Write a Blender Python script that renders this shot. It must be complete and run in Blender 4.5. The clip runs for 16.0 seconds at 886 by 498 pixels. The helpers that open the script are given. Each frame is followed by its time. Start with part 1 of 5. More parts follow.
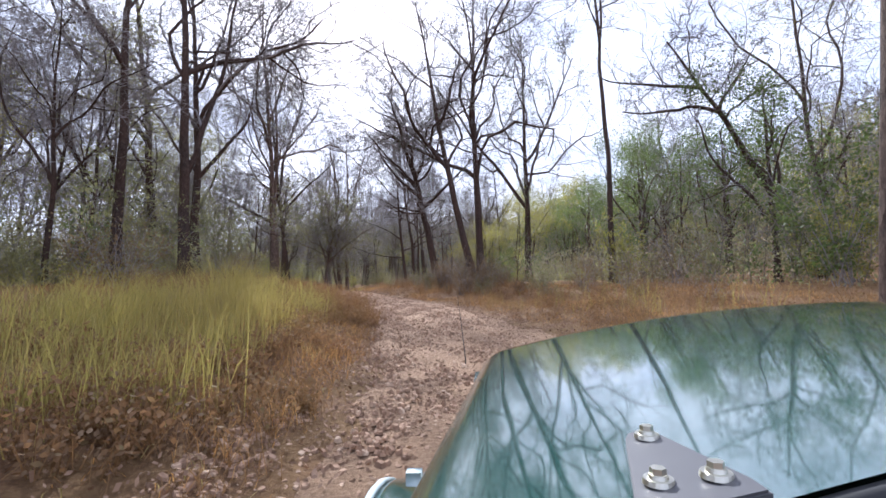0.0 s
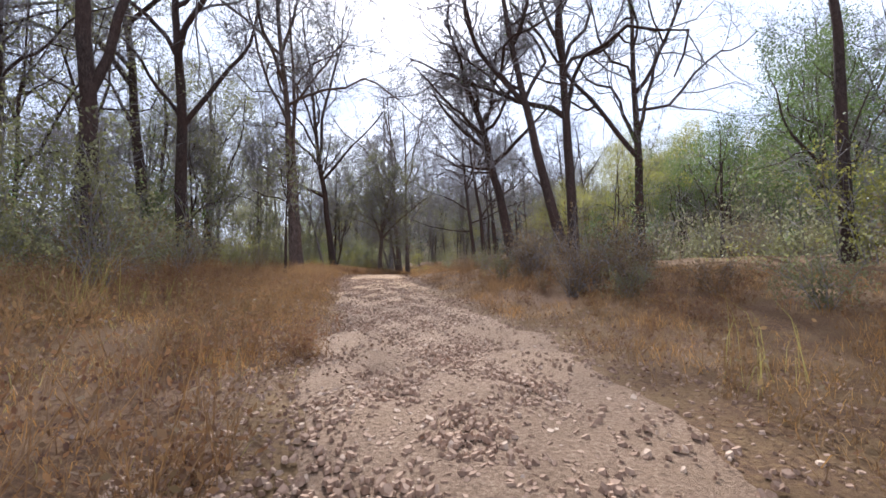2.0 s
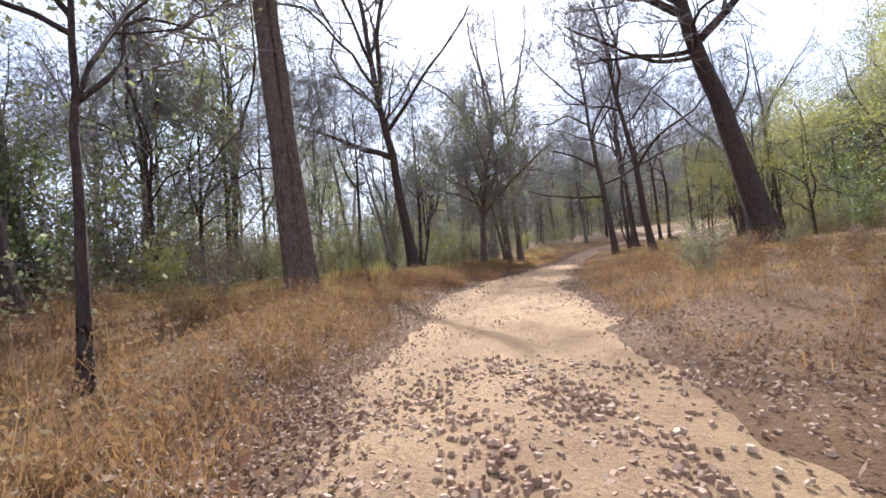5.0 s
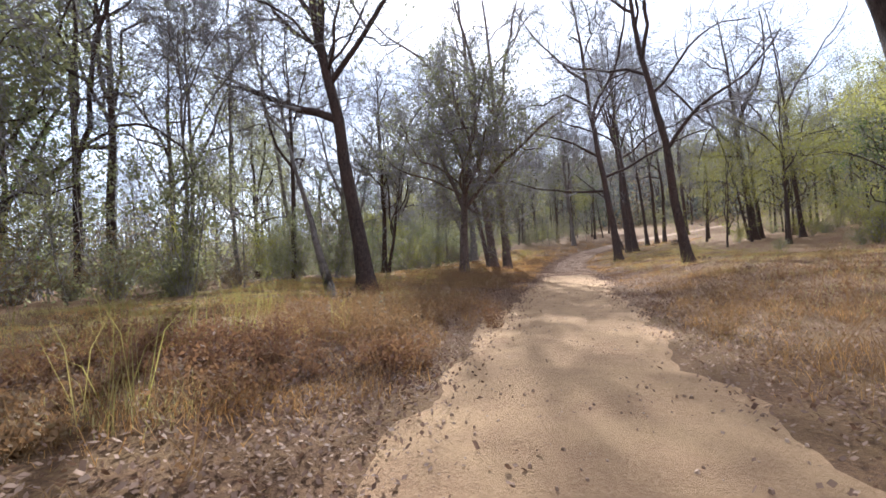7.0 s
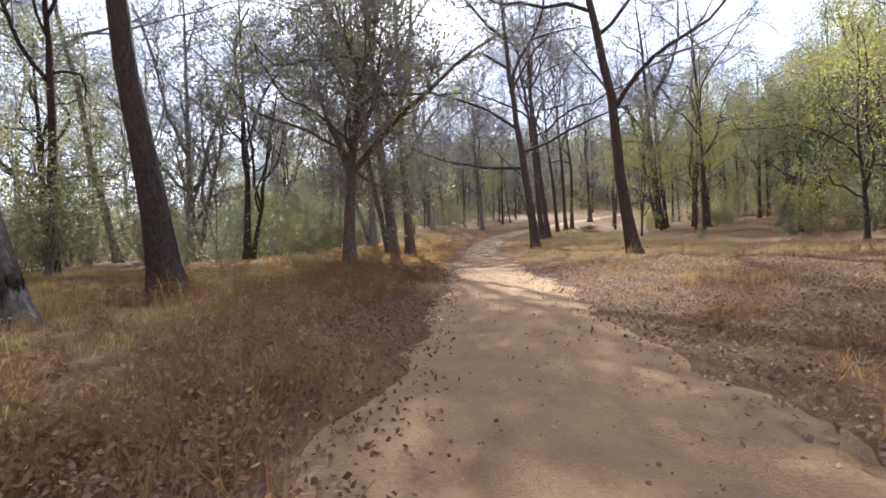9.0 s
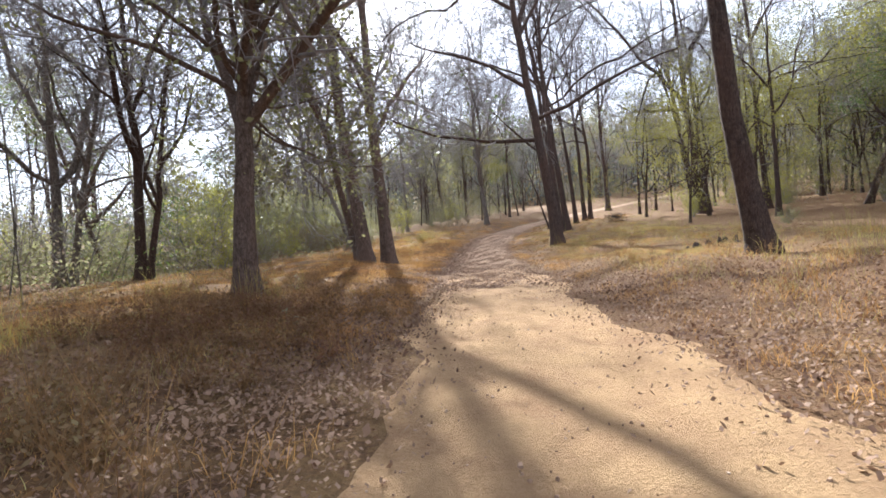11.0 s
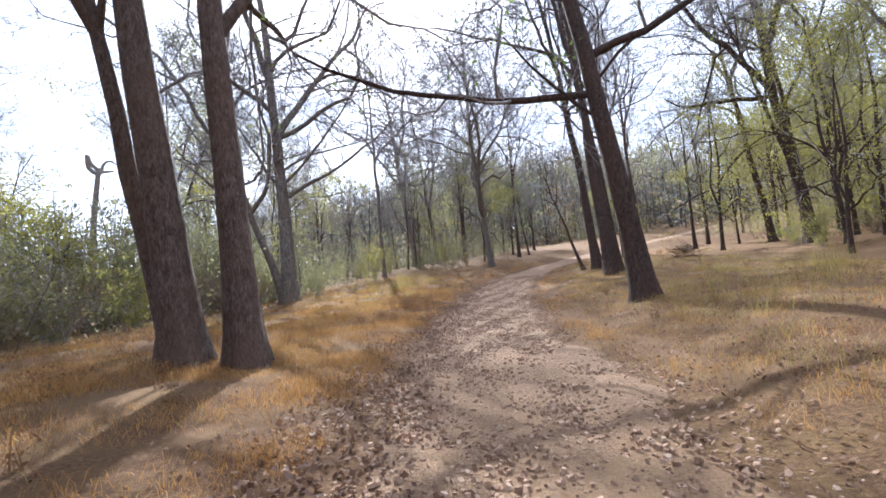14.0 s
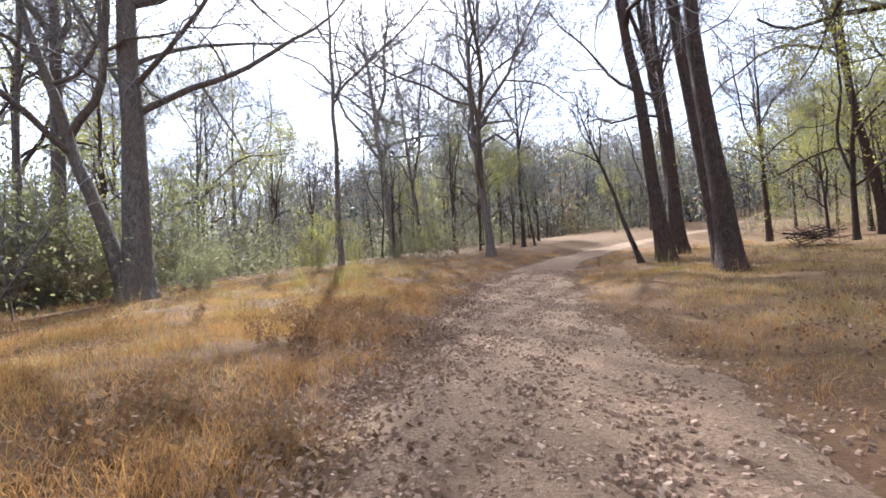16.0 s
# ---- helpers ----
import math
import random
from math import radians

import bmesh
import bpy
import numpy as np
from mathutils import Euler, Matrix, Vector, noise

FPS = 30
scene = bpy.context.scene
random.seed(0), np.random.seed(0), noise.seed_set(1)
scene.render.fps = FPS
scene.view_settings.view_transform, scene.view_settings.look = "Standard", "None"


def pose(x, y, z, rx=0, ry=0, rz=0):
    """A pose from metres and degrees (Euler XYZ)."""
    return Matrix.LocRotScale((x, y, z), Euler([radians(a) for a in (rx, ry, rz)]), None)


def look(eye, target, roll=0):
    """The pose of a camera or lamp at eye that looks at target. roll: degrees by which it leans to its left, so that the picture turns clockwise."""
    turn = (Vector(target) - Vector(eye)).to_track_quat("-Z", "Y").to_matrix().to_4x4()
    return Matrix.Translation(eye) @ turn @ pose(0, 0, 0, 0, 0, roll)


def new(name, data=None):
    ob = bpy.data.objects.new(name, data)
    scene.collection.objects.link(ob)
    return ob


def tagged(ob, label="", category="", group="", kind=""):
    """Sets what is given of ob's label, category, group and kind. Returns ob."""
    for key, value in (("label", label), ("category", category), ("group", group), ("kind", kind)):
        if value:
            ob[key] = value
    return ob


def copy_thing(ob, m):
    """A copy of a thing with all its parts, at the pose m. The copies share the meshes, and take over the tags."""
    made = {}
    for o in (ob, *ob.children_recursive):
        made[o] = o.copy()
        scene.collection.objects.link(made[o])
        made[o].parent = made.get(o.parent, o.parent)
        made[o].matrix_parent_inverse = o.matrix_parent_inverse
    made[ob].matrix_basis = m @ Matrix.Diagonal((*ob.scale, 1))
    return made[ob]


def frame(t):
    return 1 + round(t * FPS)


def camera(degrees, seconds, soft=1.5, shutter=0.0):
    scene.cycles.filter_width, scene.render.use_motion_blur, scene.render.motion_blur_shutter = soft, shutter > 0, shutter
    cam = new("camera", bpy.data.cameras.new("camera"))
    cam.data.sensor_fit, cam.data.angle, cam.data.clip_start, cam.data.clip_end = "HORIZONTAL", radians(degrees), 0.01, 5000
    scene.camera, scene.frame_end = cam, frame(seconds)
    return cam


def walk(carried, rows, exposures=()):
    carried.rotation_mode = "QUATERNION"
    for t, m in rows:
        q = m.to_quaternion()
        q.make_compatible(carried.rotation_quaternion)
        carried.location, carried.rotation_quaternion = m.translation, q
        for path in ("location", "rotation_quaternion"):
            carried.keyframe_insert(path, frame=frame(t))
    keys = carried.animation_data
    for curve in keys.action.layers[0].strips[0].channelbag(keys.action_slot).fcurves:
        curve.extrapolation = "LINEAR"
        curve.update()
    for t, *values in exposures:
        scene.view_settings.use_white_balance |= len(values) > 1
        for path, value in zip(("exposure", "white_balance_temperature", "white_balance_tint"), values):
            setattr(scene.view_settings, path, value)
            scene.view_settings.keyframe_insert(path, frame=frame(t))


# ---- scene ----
cam = camera(89.0, 16.0, soft=1.65)
PATH = [
    (0.0, pose(0.000, 0.000, 1.650, 97.05, -0.65, -0.09)),
    (0.5, pose(0.101, 2.601, 1.925, 96.31, -2.39, -0.42)),
    (1.0, pose(0.112, 5.189, 2.236, 95.91, -0.38, 2.61)),
    (1.5, pose(-0.073, 7.908, 2.398, 95.72, -0.40, 6.79)),
    (2.0, pose(-0.440, 10.588, 2.485, 93.81, -0.40, 9.00)),
    (2.5, pose(-0.944, 13.274, 2.817, 93.09, 2.46, 14.20)),
    (3.0, pose(-1.823, 16.045, 2.993, 93.11, 1.55, 19.40)),
    (3.5, pose(-2.812, 18.737, 3.033, 92.97, 2.38, 20.22)),
    (3.7, pose(-3.219, 19.831, 2.988, 92.04, 3.55, 21.06)),
    (5.8, pose(-7.258, 29.872, 3.798, 91.90, 3.89, 21.66)),
    (6.0, pose(-7.549, 30.642, 3.828, 91.39, 3.89, 22.12)),
    (6.5, pose(-8.038, 32.724, 3.874, 91.41, 5.13, 20.15)),
    (7.0, pose(-8.486, 34.518, 3.980, 91.60, 2.77, 18.15)),
    (7.5, pose(-8.836, 36.144, 4.071, 91.10, 5.69, 16.06)),
    (8.0, pose(-9.139, 37.766, 4.086, 91.77, 4.04, 16.28)),
    (8.5, pose(-9.416, 39.560, 4.086, 92.72, 0.64, 13.74)),
    (9.0, pose(-9.583, 41.463, 4.032, 89.04, 1.69, 6.11)),
    (9.2, pose(-9.625, 42.300, 4.040, 88.16, 1.30, 6.39)),
    (11.3, pose(-9.784, 51.382, 4.163, 88.74, 4.77, 6.17)),
    (11.5, pose(-9.825, 52.289, 4.218, 88.55, 5.81, 4.90)),
    (12.0, pose(-9.974, 54.557, 4.080, 90.47, 4.41, 7.27)),
    (12.5, pose(-10.061, 56.869, 4.273, 90.53, 4.13, 7.87)),
    (13.0, pose(-10.191, 59.038, 4.267, 93.16, 4.54, 7.35)),
    (13.5, pose(-10.336, 61.429, 4.126, 95.12, 4.68, 7.07)),
    (14.0, pose(-10.363, 63.811, 4.216, 94.47, 4.98, 6.93)),
    (14.5, pose(-10.459, 66.550, 4.259, 94.06, 4.83, 7.25)),
    (15.0, pose(-10.820, 69.278, 4.124, 93.73, 4.88, 5.45)),
    (15.5, pose(-11.061, 72.263, 4.131, 94.02, 5.25, 5.73)),
    (16.0, pose(-11.312, 75.135, 4.178, 93.62, 3.05, 5.34)),
]
walk(cam, PATH, exposures=[(0.0, 1.1, 5450, 12), (1.5, 1.3, 5350, 9), (2.5, 0.75, 5400, 10), (3.0, 1.15, 5400, 9), (3.5, 1.2, 5400, 9), (6.0, 1.5, 5300, 8), (8.0, 1.32, 5400, 8), (9.0, 1.45, 5500, 8), (11.5, 1.78, 5600, 6), (12.0, 2.0, 5550, 7), (12.5, 1.8, 5500, 7), (13.5, 1.65, 5300, 8), (15.0, 1.5, 5300, 8), (16.0, 1.66, 5350, 8)])

# ---- world, sun ----
SUN_AZ, SUN_EL = 17.0, 37.0      # degrees to the left of +y, degrees up
world = bpy.data.worlds.new("sky")
scene.world = world
world.use_nodes = True
wn, wl = world.node_tree.nodes, world.node_tree.links
wn.clear()
w_out = wn.new("ShaderNodeOutputWorld")
w_bg = wn.new("ShaderNodeBackground")
w_bg.inputs["Strength"].default_value = 0.12
w_sky = wn.new("ShaderNodeTexSky")
w_sky.sky_type = "NISHITA"
w_sky.sun_disc = False
w_sky.sun_elevation = radians(SUN_EL)
w_sky.sun_rotation = radians(360 - SUN_AZ)
w_sky.air_density, w_sky.dust_density, w_sky.ozone_density = 1.0, 2.5, 1.0
# thin broken cloud over the whole sky
w_tc = wn.new("ShaderNodeTexCoord")
w_map = wn.new("ShaderNodeMapping")
w_map.inputs["Scale"].default_value = (1.0, 1.0, 2.6)
w_noise = wn.new("ShaderNodeTexNoise")
w_noise.inputs["Scale"].default_value = 2.6
w_noise.inputs["Detail"].default_value = 7.0
w_noise.inputs["Roughness"].default_value = 0.58
w_ramp = wn.new("ShaderNodeValToRGB")
w_ramp.color_ramp.elements[0].position, w_ramp.color_ramp.elements[1].position = 0.36, 0.6
w_ramp.color_ramp.elements[0].color = (0.7, 0.7, 0.7, 1)
w_mix = wn.new("ShaderNodeMixRGB")
w_body = wn.new("ShaderNodeTexNoise")       # thick and thin parts of the cloud
w_body.inputs["Scale"].default_value, w_body.inputs["Detail"].default_value = 4.2, 5.0
w_shade = wn.new("ShaderNodeValToRGB")
w_shade.color_ramp.elements[0].position, w_shade.color_ramp.elements[1].position = 0.35, 0.68
w_shade.color_ramp.elements[0].color, w_shade.color_ramp.elements[1].color = (4.5, 4.5, 5.1, 1), (7.0, 6.9, 7.2, 1)
wl.new(w_tc.outputs["Generated"], w_map.inputs["Vector"])
wl.new(w_map.outputs["Vector"], w_noise.inputs["Vector"])
wl.new(w_noise.outputs["Fac"], w_ramp.inputs["Fac"])
wl.new(w_ramp.outputs["Color"], w_mix.inputs["Fac"])
wl.new(w_map.outputs["Vector"], w_body.inputs["Vector"])
wl.new(w_body.outputs["Fac"], w_shade.inputs["Fac"])
wl.new(w_shade.outputs["Color"], w_mix.inputs["Color2"])
wl.new(w_sky.outputs["Color"], w_mix.inputs["Color1"])
wl.new(w_mix.outputs["Color"], w_bg.inputs["Color"])
wl.new(w_bg.outputs["Background"], w_out.inputs["Surface"])

sun_data = bpy.data.lights.new("sun", "SUN")
sun_data.energy, sun_data.angle, sun_data.color = 5.0, radians(0.6), (1.0, 0.93, 0.82)
sun = new("sun", sun_data)
sun.matrix_basis = look((0, 0, 60), (math.sin(radians(SUN_AZ)) * 60, -math.cos(radians(SUN_AZ)) * 60,
                                     60 - math.tan(radians(SUN_EL)) * 60))


# ---- materials ----
def material(name):
    m = bpy.data.materials.new(name)
    m.use_nodes = True
    nt = m.node_tree
    return m, nt.nodes, nt.links, nt.nodes["Principled BSDF"]


def ramp(nodes, links, source, stops):
    r = nodes.new("ShaderNodeValToRGB")
    while len(r.color_ramp.elements) < len(stops):
        r.color_ramp.elements.new(0.5)
    for e, (at, colour) in zip(r.color_ramp.elements, stops):
        e.position, e.color = at, (*colour, 1)
    links.new(source, r.inputs["Fac"])
    return r.outputs["Color"]


def noise_of(nodes, links, scale, detail=4.0, stretch=None, rough=0.55, coords="Object"):
    tc = nodes.new("ShaderNodeTexCoord")
    mp = nodes.new("ShaderNodeMapping")
    mp.inputs["Scale"].default_value = stretch or (1, 1, 1)
    links.new(tc.outputs[coords], mp.inputs["Vector"])
    n = nodes.new("ShaderNodeTexNoise")
    n.inputs["Scale"].default_value, n.inputs["Detail"].default_value, n.inputs["Roughness"].default_value = scale, detail, rough
    links.new(mp.outputs["Vector"], n.inputs["Vector"])
    return n.outputs["Fac"]


def mixed(nodes, links, fac, a, b, kind="MIX"):
    m = nodes.new("ShaderNodeMixRGB")
    m.blend_type = kind
    for socket, value in (("Fac", fac), ("Color1", a), ("Color2", b)):
        if isinstance(value, (int, float)):
            m.inputs[socket].default_value = value
        elif isinstance(value, tuple):
            m.inputs[socket].default_value = (*value, 1)
        else:
            links.new(value, m.inputs[socket])
    return m.outputs["Color"]


def bumped(nodes, links, shader, height, strength, distance=0.02):
    b = nodes.new("ShaderNodeBump")
    b.inputs["Strength"].default_value, b.inputs["Distance"].default_value = strength, distance
    links.new(height, b.inputs["Height"])
    links.new(b.outputs["Normal"], shader.inputs["Normal"])


def bark_material(name, dark, light, warm):
    m, n, l, p = material(name)
    plates = noise_of(n, l, 11.0, 7.0, (1, 1, 0.42), 0.68)
    stains = noise_of(n, l, 0.9, 3.0, (1, 1, 0.5))
    col = ramp(n, l, plates, [(0.3, dark), (0.62, light)])
    cracks = noise_of(n, l, 30.0, 6.0, (1, 1, 0.38), 0.72)
    col = mixed(n, l, 1.0, col, ramp(n, l, cracks, [(0.36, (0.45, 0.43, 0.41)), (0.56, (1, 1, 1)), (0.78, (1.3, 1.27, 1.22))]), "MULTIPLY")
    col = mixed(n, l, ramp(n, l, stains, [(0.42, (0, 0, 0)), (0.68, (0.6, 0.6, 0.6))]), col, warm)
    l.new(col, p.inputs["Base Color"])
    p.inputs["Roughness"].default_value = 0.9
    p.inputs["Specular IOR Level"].default_value = 0.2
    bumped(n, l, p, plates, 1.0, 0.08)
    return m


bark = bark_material("bark", (0.034, 0.025, 0.022), (0.105, 0.073, 0.06), (0.092, 0.052, 0.038))
bark_brown = bark_material("bark_brown", (0.062, 0.046, 0.038), (0.2, 0.146, 0.12), (0.155, 0.095, 0.068))
bark_grey = bark_material("bark_grey", (0.085, 0.073, 0.064), (0.25, 0.215, 0.19), (0.17, 0.125, 0.095))
# dry grey twigs, with a lift for haze painted into the colour
twig_bark_haze, _n, _l, _p = material("twig_bark_haze")
_l.new(ramp(_n, _l, noise_of(_n, _l, 3.0), [(0.35, (0.16, 0.142, 0.138)), (0.7, (0.31, 0.28, 0.268))]), _p.inputs["Base Color"])
_p.inputs["Roughness"].default_value = 0.9


def leaf_material(name, stops, through_colour, share=0.45, rough=0.5):
    m, n, l, p = material(name)
    geo = n.new("ShaderNodeNewGeometry")
    col = ramp(n, l, geo.outputs["Random Per Island"], stops)
    patch = noise_of(n, l, 0.35, 2.0)
    col = mixed(n, l, 0.55, col, ramp(n, l, patch, [(0.35, stops[0][1]), (0.65, stops[-1][1])]))
    l.new(col, p.inputs["Base Color"])
    p.inputs["Roughness"].default_value = rough
    p.inputs["Specular IOR Level"].default_value = 0.25
    tr = n.new("ShaderNodeBsdfTranslucent")
    l.new(mixed(n, l, 0.6, col, through_colour), tr.inputs["Color"])
    mx = n.new("ShaderNodeMixShader")
    mx.inputs["Fac"].default_value = share
    l.new(p.outputs["BSDF"], mx.inputs[1])
    l.new(tr.outputs["BSDF"], mx.inputs[2])
    l.new(mx.outputs["Shader"], n["Material Output"].inputs["Surface"])
    return m


leaf_dark = leaf_material("leaf_dark", [(0.0, (0.045, 0.07, 0.03)), (0.6, (0.085, 0.115, 0.05)), (1.0, (0.14, 0.15, 0.065))], (0.22, 0.29, 0.07), 0.45)
leaf_olive = leaf_material("leaf_olive", [(0.0, (0.095, 0.103, 0.055)), (0.6, (0.155, 0.155, 0.08)), (1.0, (0.24, 0.205, 0.105))], (0.34, 0.33, 0.14), 0.5)
leaf_yellow = leaf_material("leaf_yellow", [(0.0, (0.13, 0.145, 0.04)), (0.6, (0.215, 0.205, 0.052)), (1.0, (0.31, 0.25, 0.07))], (0.47, 0.43, 0.1), 0.52)
leaf_brown = leaf_material("leaf_brown", [(0.0, (0.10, 0.075, 0.05)), (0.6, (0.19, 0.13, 0.075)), (1.0, (0.26, 0.18, 0.09))], (0.28, 0.18, 0.08), 0.3, 0.8)
# dry grey-green foliage, its colour paled further to imitate haze between the trees
leaf_dusty_haze = leaf_material("leaf_dusty_haze", [(0.0, (0.14, 0.142, 0.086)), (0.6, (0.185, 0.178, 0.112)), (1.0, (0.24, 0.215, 0.14))], (0.4, 0.38, 0.19), 0.55, 0.75)
leaf_withered = leaf_material("leaf_withered", [(0.0, (0.18, 0.145, 0.115)), (0.6, (0.28, 0.23, 0.185)), (1.0, (0.37, 0.31, 0.25))], (0.4, 0.31, 0.22), 0.45, 0.8)
# distance haze is painted into this leaf colour: blue-grey, low contrast
leaf_far_haze = leaf_material("leaf_far_haze", [(0.0, (0.078, 0.086, 0.086)), (0.6, (0.118, 0.124, 0.12)), (1.0, (0.16, 0.16, 0.148))], (0.19, 0.19, 0.17), 0.25, 0.8)
grass_dry = leaf_material("grass_dry", [(0.0, (0.25, 0.115, 0.038)), (0.5, (0.44, 0.22, 0.07)), (1.0, (0.6, 0.365, 0.13))], (0.58, 0.32, 0.1), 0.35, 0.7)
weed_leaf = leaf_material("weed_leaf", [(0.0, (0.095, 0.046, 0.032)), (0.5, (0.175, 0.09, 0.058)), (0.85, (0.28, 0.165, 0.1)), (1.0, (0.22, 0.18, 0.08))], (0.34, 0.17, 0.07), 0.35, 0.8)
grass_rust = leaf_material("grass_rust", [(0.0, (0.115, 0.06, 0.032)), (0.5, (0.215, 0.117, 0.053)), (1.0, (0.33, 0.205, 0.09))], (0.33, 0.18, 0.07), 0.3, 0.8)
grass_green = leaf_material("grass_green", [(0.0, (0.1, 0.09, 0.035)), (0.45, (0.19, 0.178, 0.05)), (0.8, (0.31, 0.265, 0.075)), (1.0, (0.46, 0.33, 0.14))], (0.5, 0.43, 0.1), 0.45, 0.6)
grass_straw = leaf_material("grass_straw", [(0.0, (0.22, 0.16, 0.06)), (0.5, (0.36, 0.27, 0.10)), (1.0, (0.46, 0.40, 0.16))], (0.5, 0.4, 0.14), 0.35, 0.7)
litter_leaf = leaf_material("litter_leaf", [(0.0, (0.065, 0.032, 0.022)), (0.5, (0.155, 0.08, 0.05)), (0.85, (0.25, 0.145, 0.09)), (1.0, (0.4, 0.27, 0.18))], (0.3, 0.17, 0.1), 0.15, 0.75)

soil, _n, _l, _p = material("soil_and_litter")
_big = noise_of(_n, _l, 0.22, 5.0)
_mid = noise_of(_n, _l, 1.7, 6.0, None, 0.65)
_fine = noise_of(_n, _l, 22.0, 8.0, None, 0.7)
_c = ramp(_n, _l, _fine, [(0.3, (0.06, 0.034, 0.023)), (0.5, (0.15, 0.086, 0.048)), (0.72, (0.29, 0.18, 0.082))])
_c = mixed(_n, _l, ramp(_n, _l, _mid, [(0.4, (0, 0, 0)), (0.65, (0.7, 0.7, 0.7))]), _c, (0.21, 0.135, 0.062))
_c = mixed(_n, _l, ramp(_n, _l, _big, [(0.45, (0, 0, 0)), (0.62, (0.6, 0.6, 0.6))]), _c, (0.145, 0.08, 0.045))
_l.new(_c, _p.inputs["Base Color"])
_p.inputs["Roughness"].default_value = 0.95
_p.inputs["Specular IOR Level"].default_value = 0.1
bumped(_n, _l, _p, _fine, 1.0, 0.05)

dirt, _n, _l, _p = material("road_dirt")
_big = noise_of(_n, _l, 0.12, 3.0)
_mid = noise_of(_n, _l, 1.4, 6.0, None, 0.65)
_fine = noise_of(_n, _l, 30.0, 8.0, None, 0.72)
_c = ramp(_n, _l, _fine, [(0.3, (0.11, 0.07, 0.048)), (0.5, (0.29, 0.188, 0.125)), (0.72, (0.49, 0.355, 0.245))])
_c = mixed(_n, _l, ramp(_n, _l, _mid, [(0.45, (0, 0, 0)), (0.7, (0.6, 0.6, 0.6))]), _c, (0.24, 0.155, 0.10))
# one stretch of the road is loose yellow sand
_tc, _sep, _add = _n.new("ShaderNodeTexCoord"), _n.new("ShaderNodeSeparateXYZ"), _n.new("ShaderNodeMath")
_l.new(_tc.outputs["Object"], _sep.inputs["Vector"])
_add.operation = "MULTIPLY_ADD"
_add.inputs[1].default_value = 0.01
_l.new(_sep.outputs["Y"], _add.inputs[0])
_part = _n.new("ShaderNodeMath")
_part.operation = "MULTIPLY"
_part.inputs[1].default_value = 0.2
_l.new(_big, _part.inputs[0])
_l.new(_part.outputs[0], _add.inputs[2])
_sand = ramp(_n, _l, _add.outputs[0], [(0.28, (0.1, 0.1, 0.1)), (0.42, (0.66, 0.66, 0.66)), (0.7, (0.72, 0.72, 0.72)), (0.82, (0.1, 0.1, 0.1))])
_c = mixed(_n, _l, _sand, _c, mixed(_n, _l, ramp(_n, _l, _mid, [(0.35, (0, 0, 0)), (0.65, (1, 1, 1))]), (0.38, 0.225, 0.115), (0.58, 0.375, 0.19)))
_l.new(_c, _p.inputs["Base Color"])
_p.inputs["Roughness"].default_value = 0.95
_p.inputs["Specular IOR Level"].default_value = 0.12
bumped(_n, _l, _p, _fine, 1.0, 0.06)

stone, _n, _l, _p = material("stone")
_geo = _n.new("ShaderNodeNewGeometry")
_c = ramp(_n, _l, _geo.outputs["Random Per Island"], [(0.0, (0.17, 0.098, 0.066)), (0.4, (0.3, 0.185, 0.125)), (0.8, (0.43, 0.285, 0.195)), (1.0, (0.56, 0.42, 0.31))])
_l.new(mixed(_n, _l, 0.35, _c, ramp(_n, _l, noise_of(_n, _l, 40.0), [(0.3, (0.12, 0.08, 0.055)), (0.7, (0.44, 0.32, 0.22))])), _p.inputs["Base Color"])
_p.inputs["Roughness"].default_value = 0.95
_p.inputs["Specular IOR Level"].default_value = 0.1


dark_earth, _n, _l, _p = material("dark_earth")
_c = noise_of(_n, _l, 14.0, 6.0, None, 0.65)
_l.new(ramp(_n, _l, _c, [(0.35, (0.035, 0.024, 0.018)), (0.7, (0.11, 0.075, 0.055))]), _p.inputs["Base Color"])
_p.inputs["Roughness"].default_value = 0.95
bumped(_n, _l, _p, _c, 1.0, 0.04)


# ---- the lie of the land ----
def smooth(ts, vs, w=3.0):
    """A smooth curve through heights or offsets given along the road."""
    t = np.arange(ts[0] - 20, ts[-1] + 20, 0.5)
    v = np.interp(t, ts, vs)
    k = np.exp(-0.5 * (np.arange(-12, 13) * 0.5 / w) ** 2)
    v = np.convolve(np.pad(v, 12, mode="edge"), k / k.sum(), "valid")
    return lambda y: np.interp(y, t, v)


road_x = smooth([-60, 0, 8, 13, 18, 24, 30, 35, 42, 52, 62, 76, 84, 91, 97, 103, 110, 118, 128, 145, 170],
                [2, 0.6, 0.5, -0.2, -2.0, -4.5, -6.8, -8.2, -9.2, -9.3, -9.9, -10.8, -10.9, -10.1, -8.8, -6.9, -3.6, 1.4, 9.5, 25, 50])
road_z = smooth([-60, 0, 8, 13, 18, 30, 38, 52, 62, 76, 88, 98, 108, 122, 137, 160, 200, 260, 330],
                [-2.0, 0.29, 1.02, 1.42, 1.66, 2.43, 2.70, 2.80, 2.80, 2.82, 3.45, 4.3, 5.1, 6.5, 7.8, 9.2, 12, 19, 28])


def uneven(x, y):
    return 0.10 * np.sin(0.31 * x + 1.3) * np.sin(0.27 * y + 0.4) + 0.06 * np.sin(0.83 * x + 0.5 * y) + 0.04 * np.sin(1.7 * x - 1.1 * y + 2)


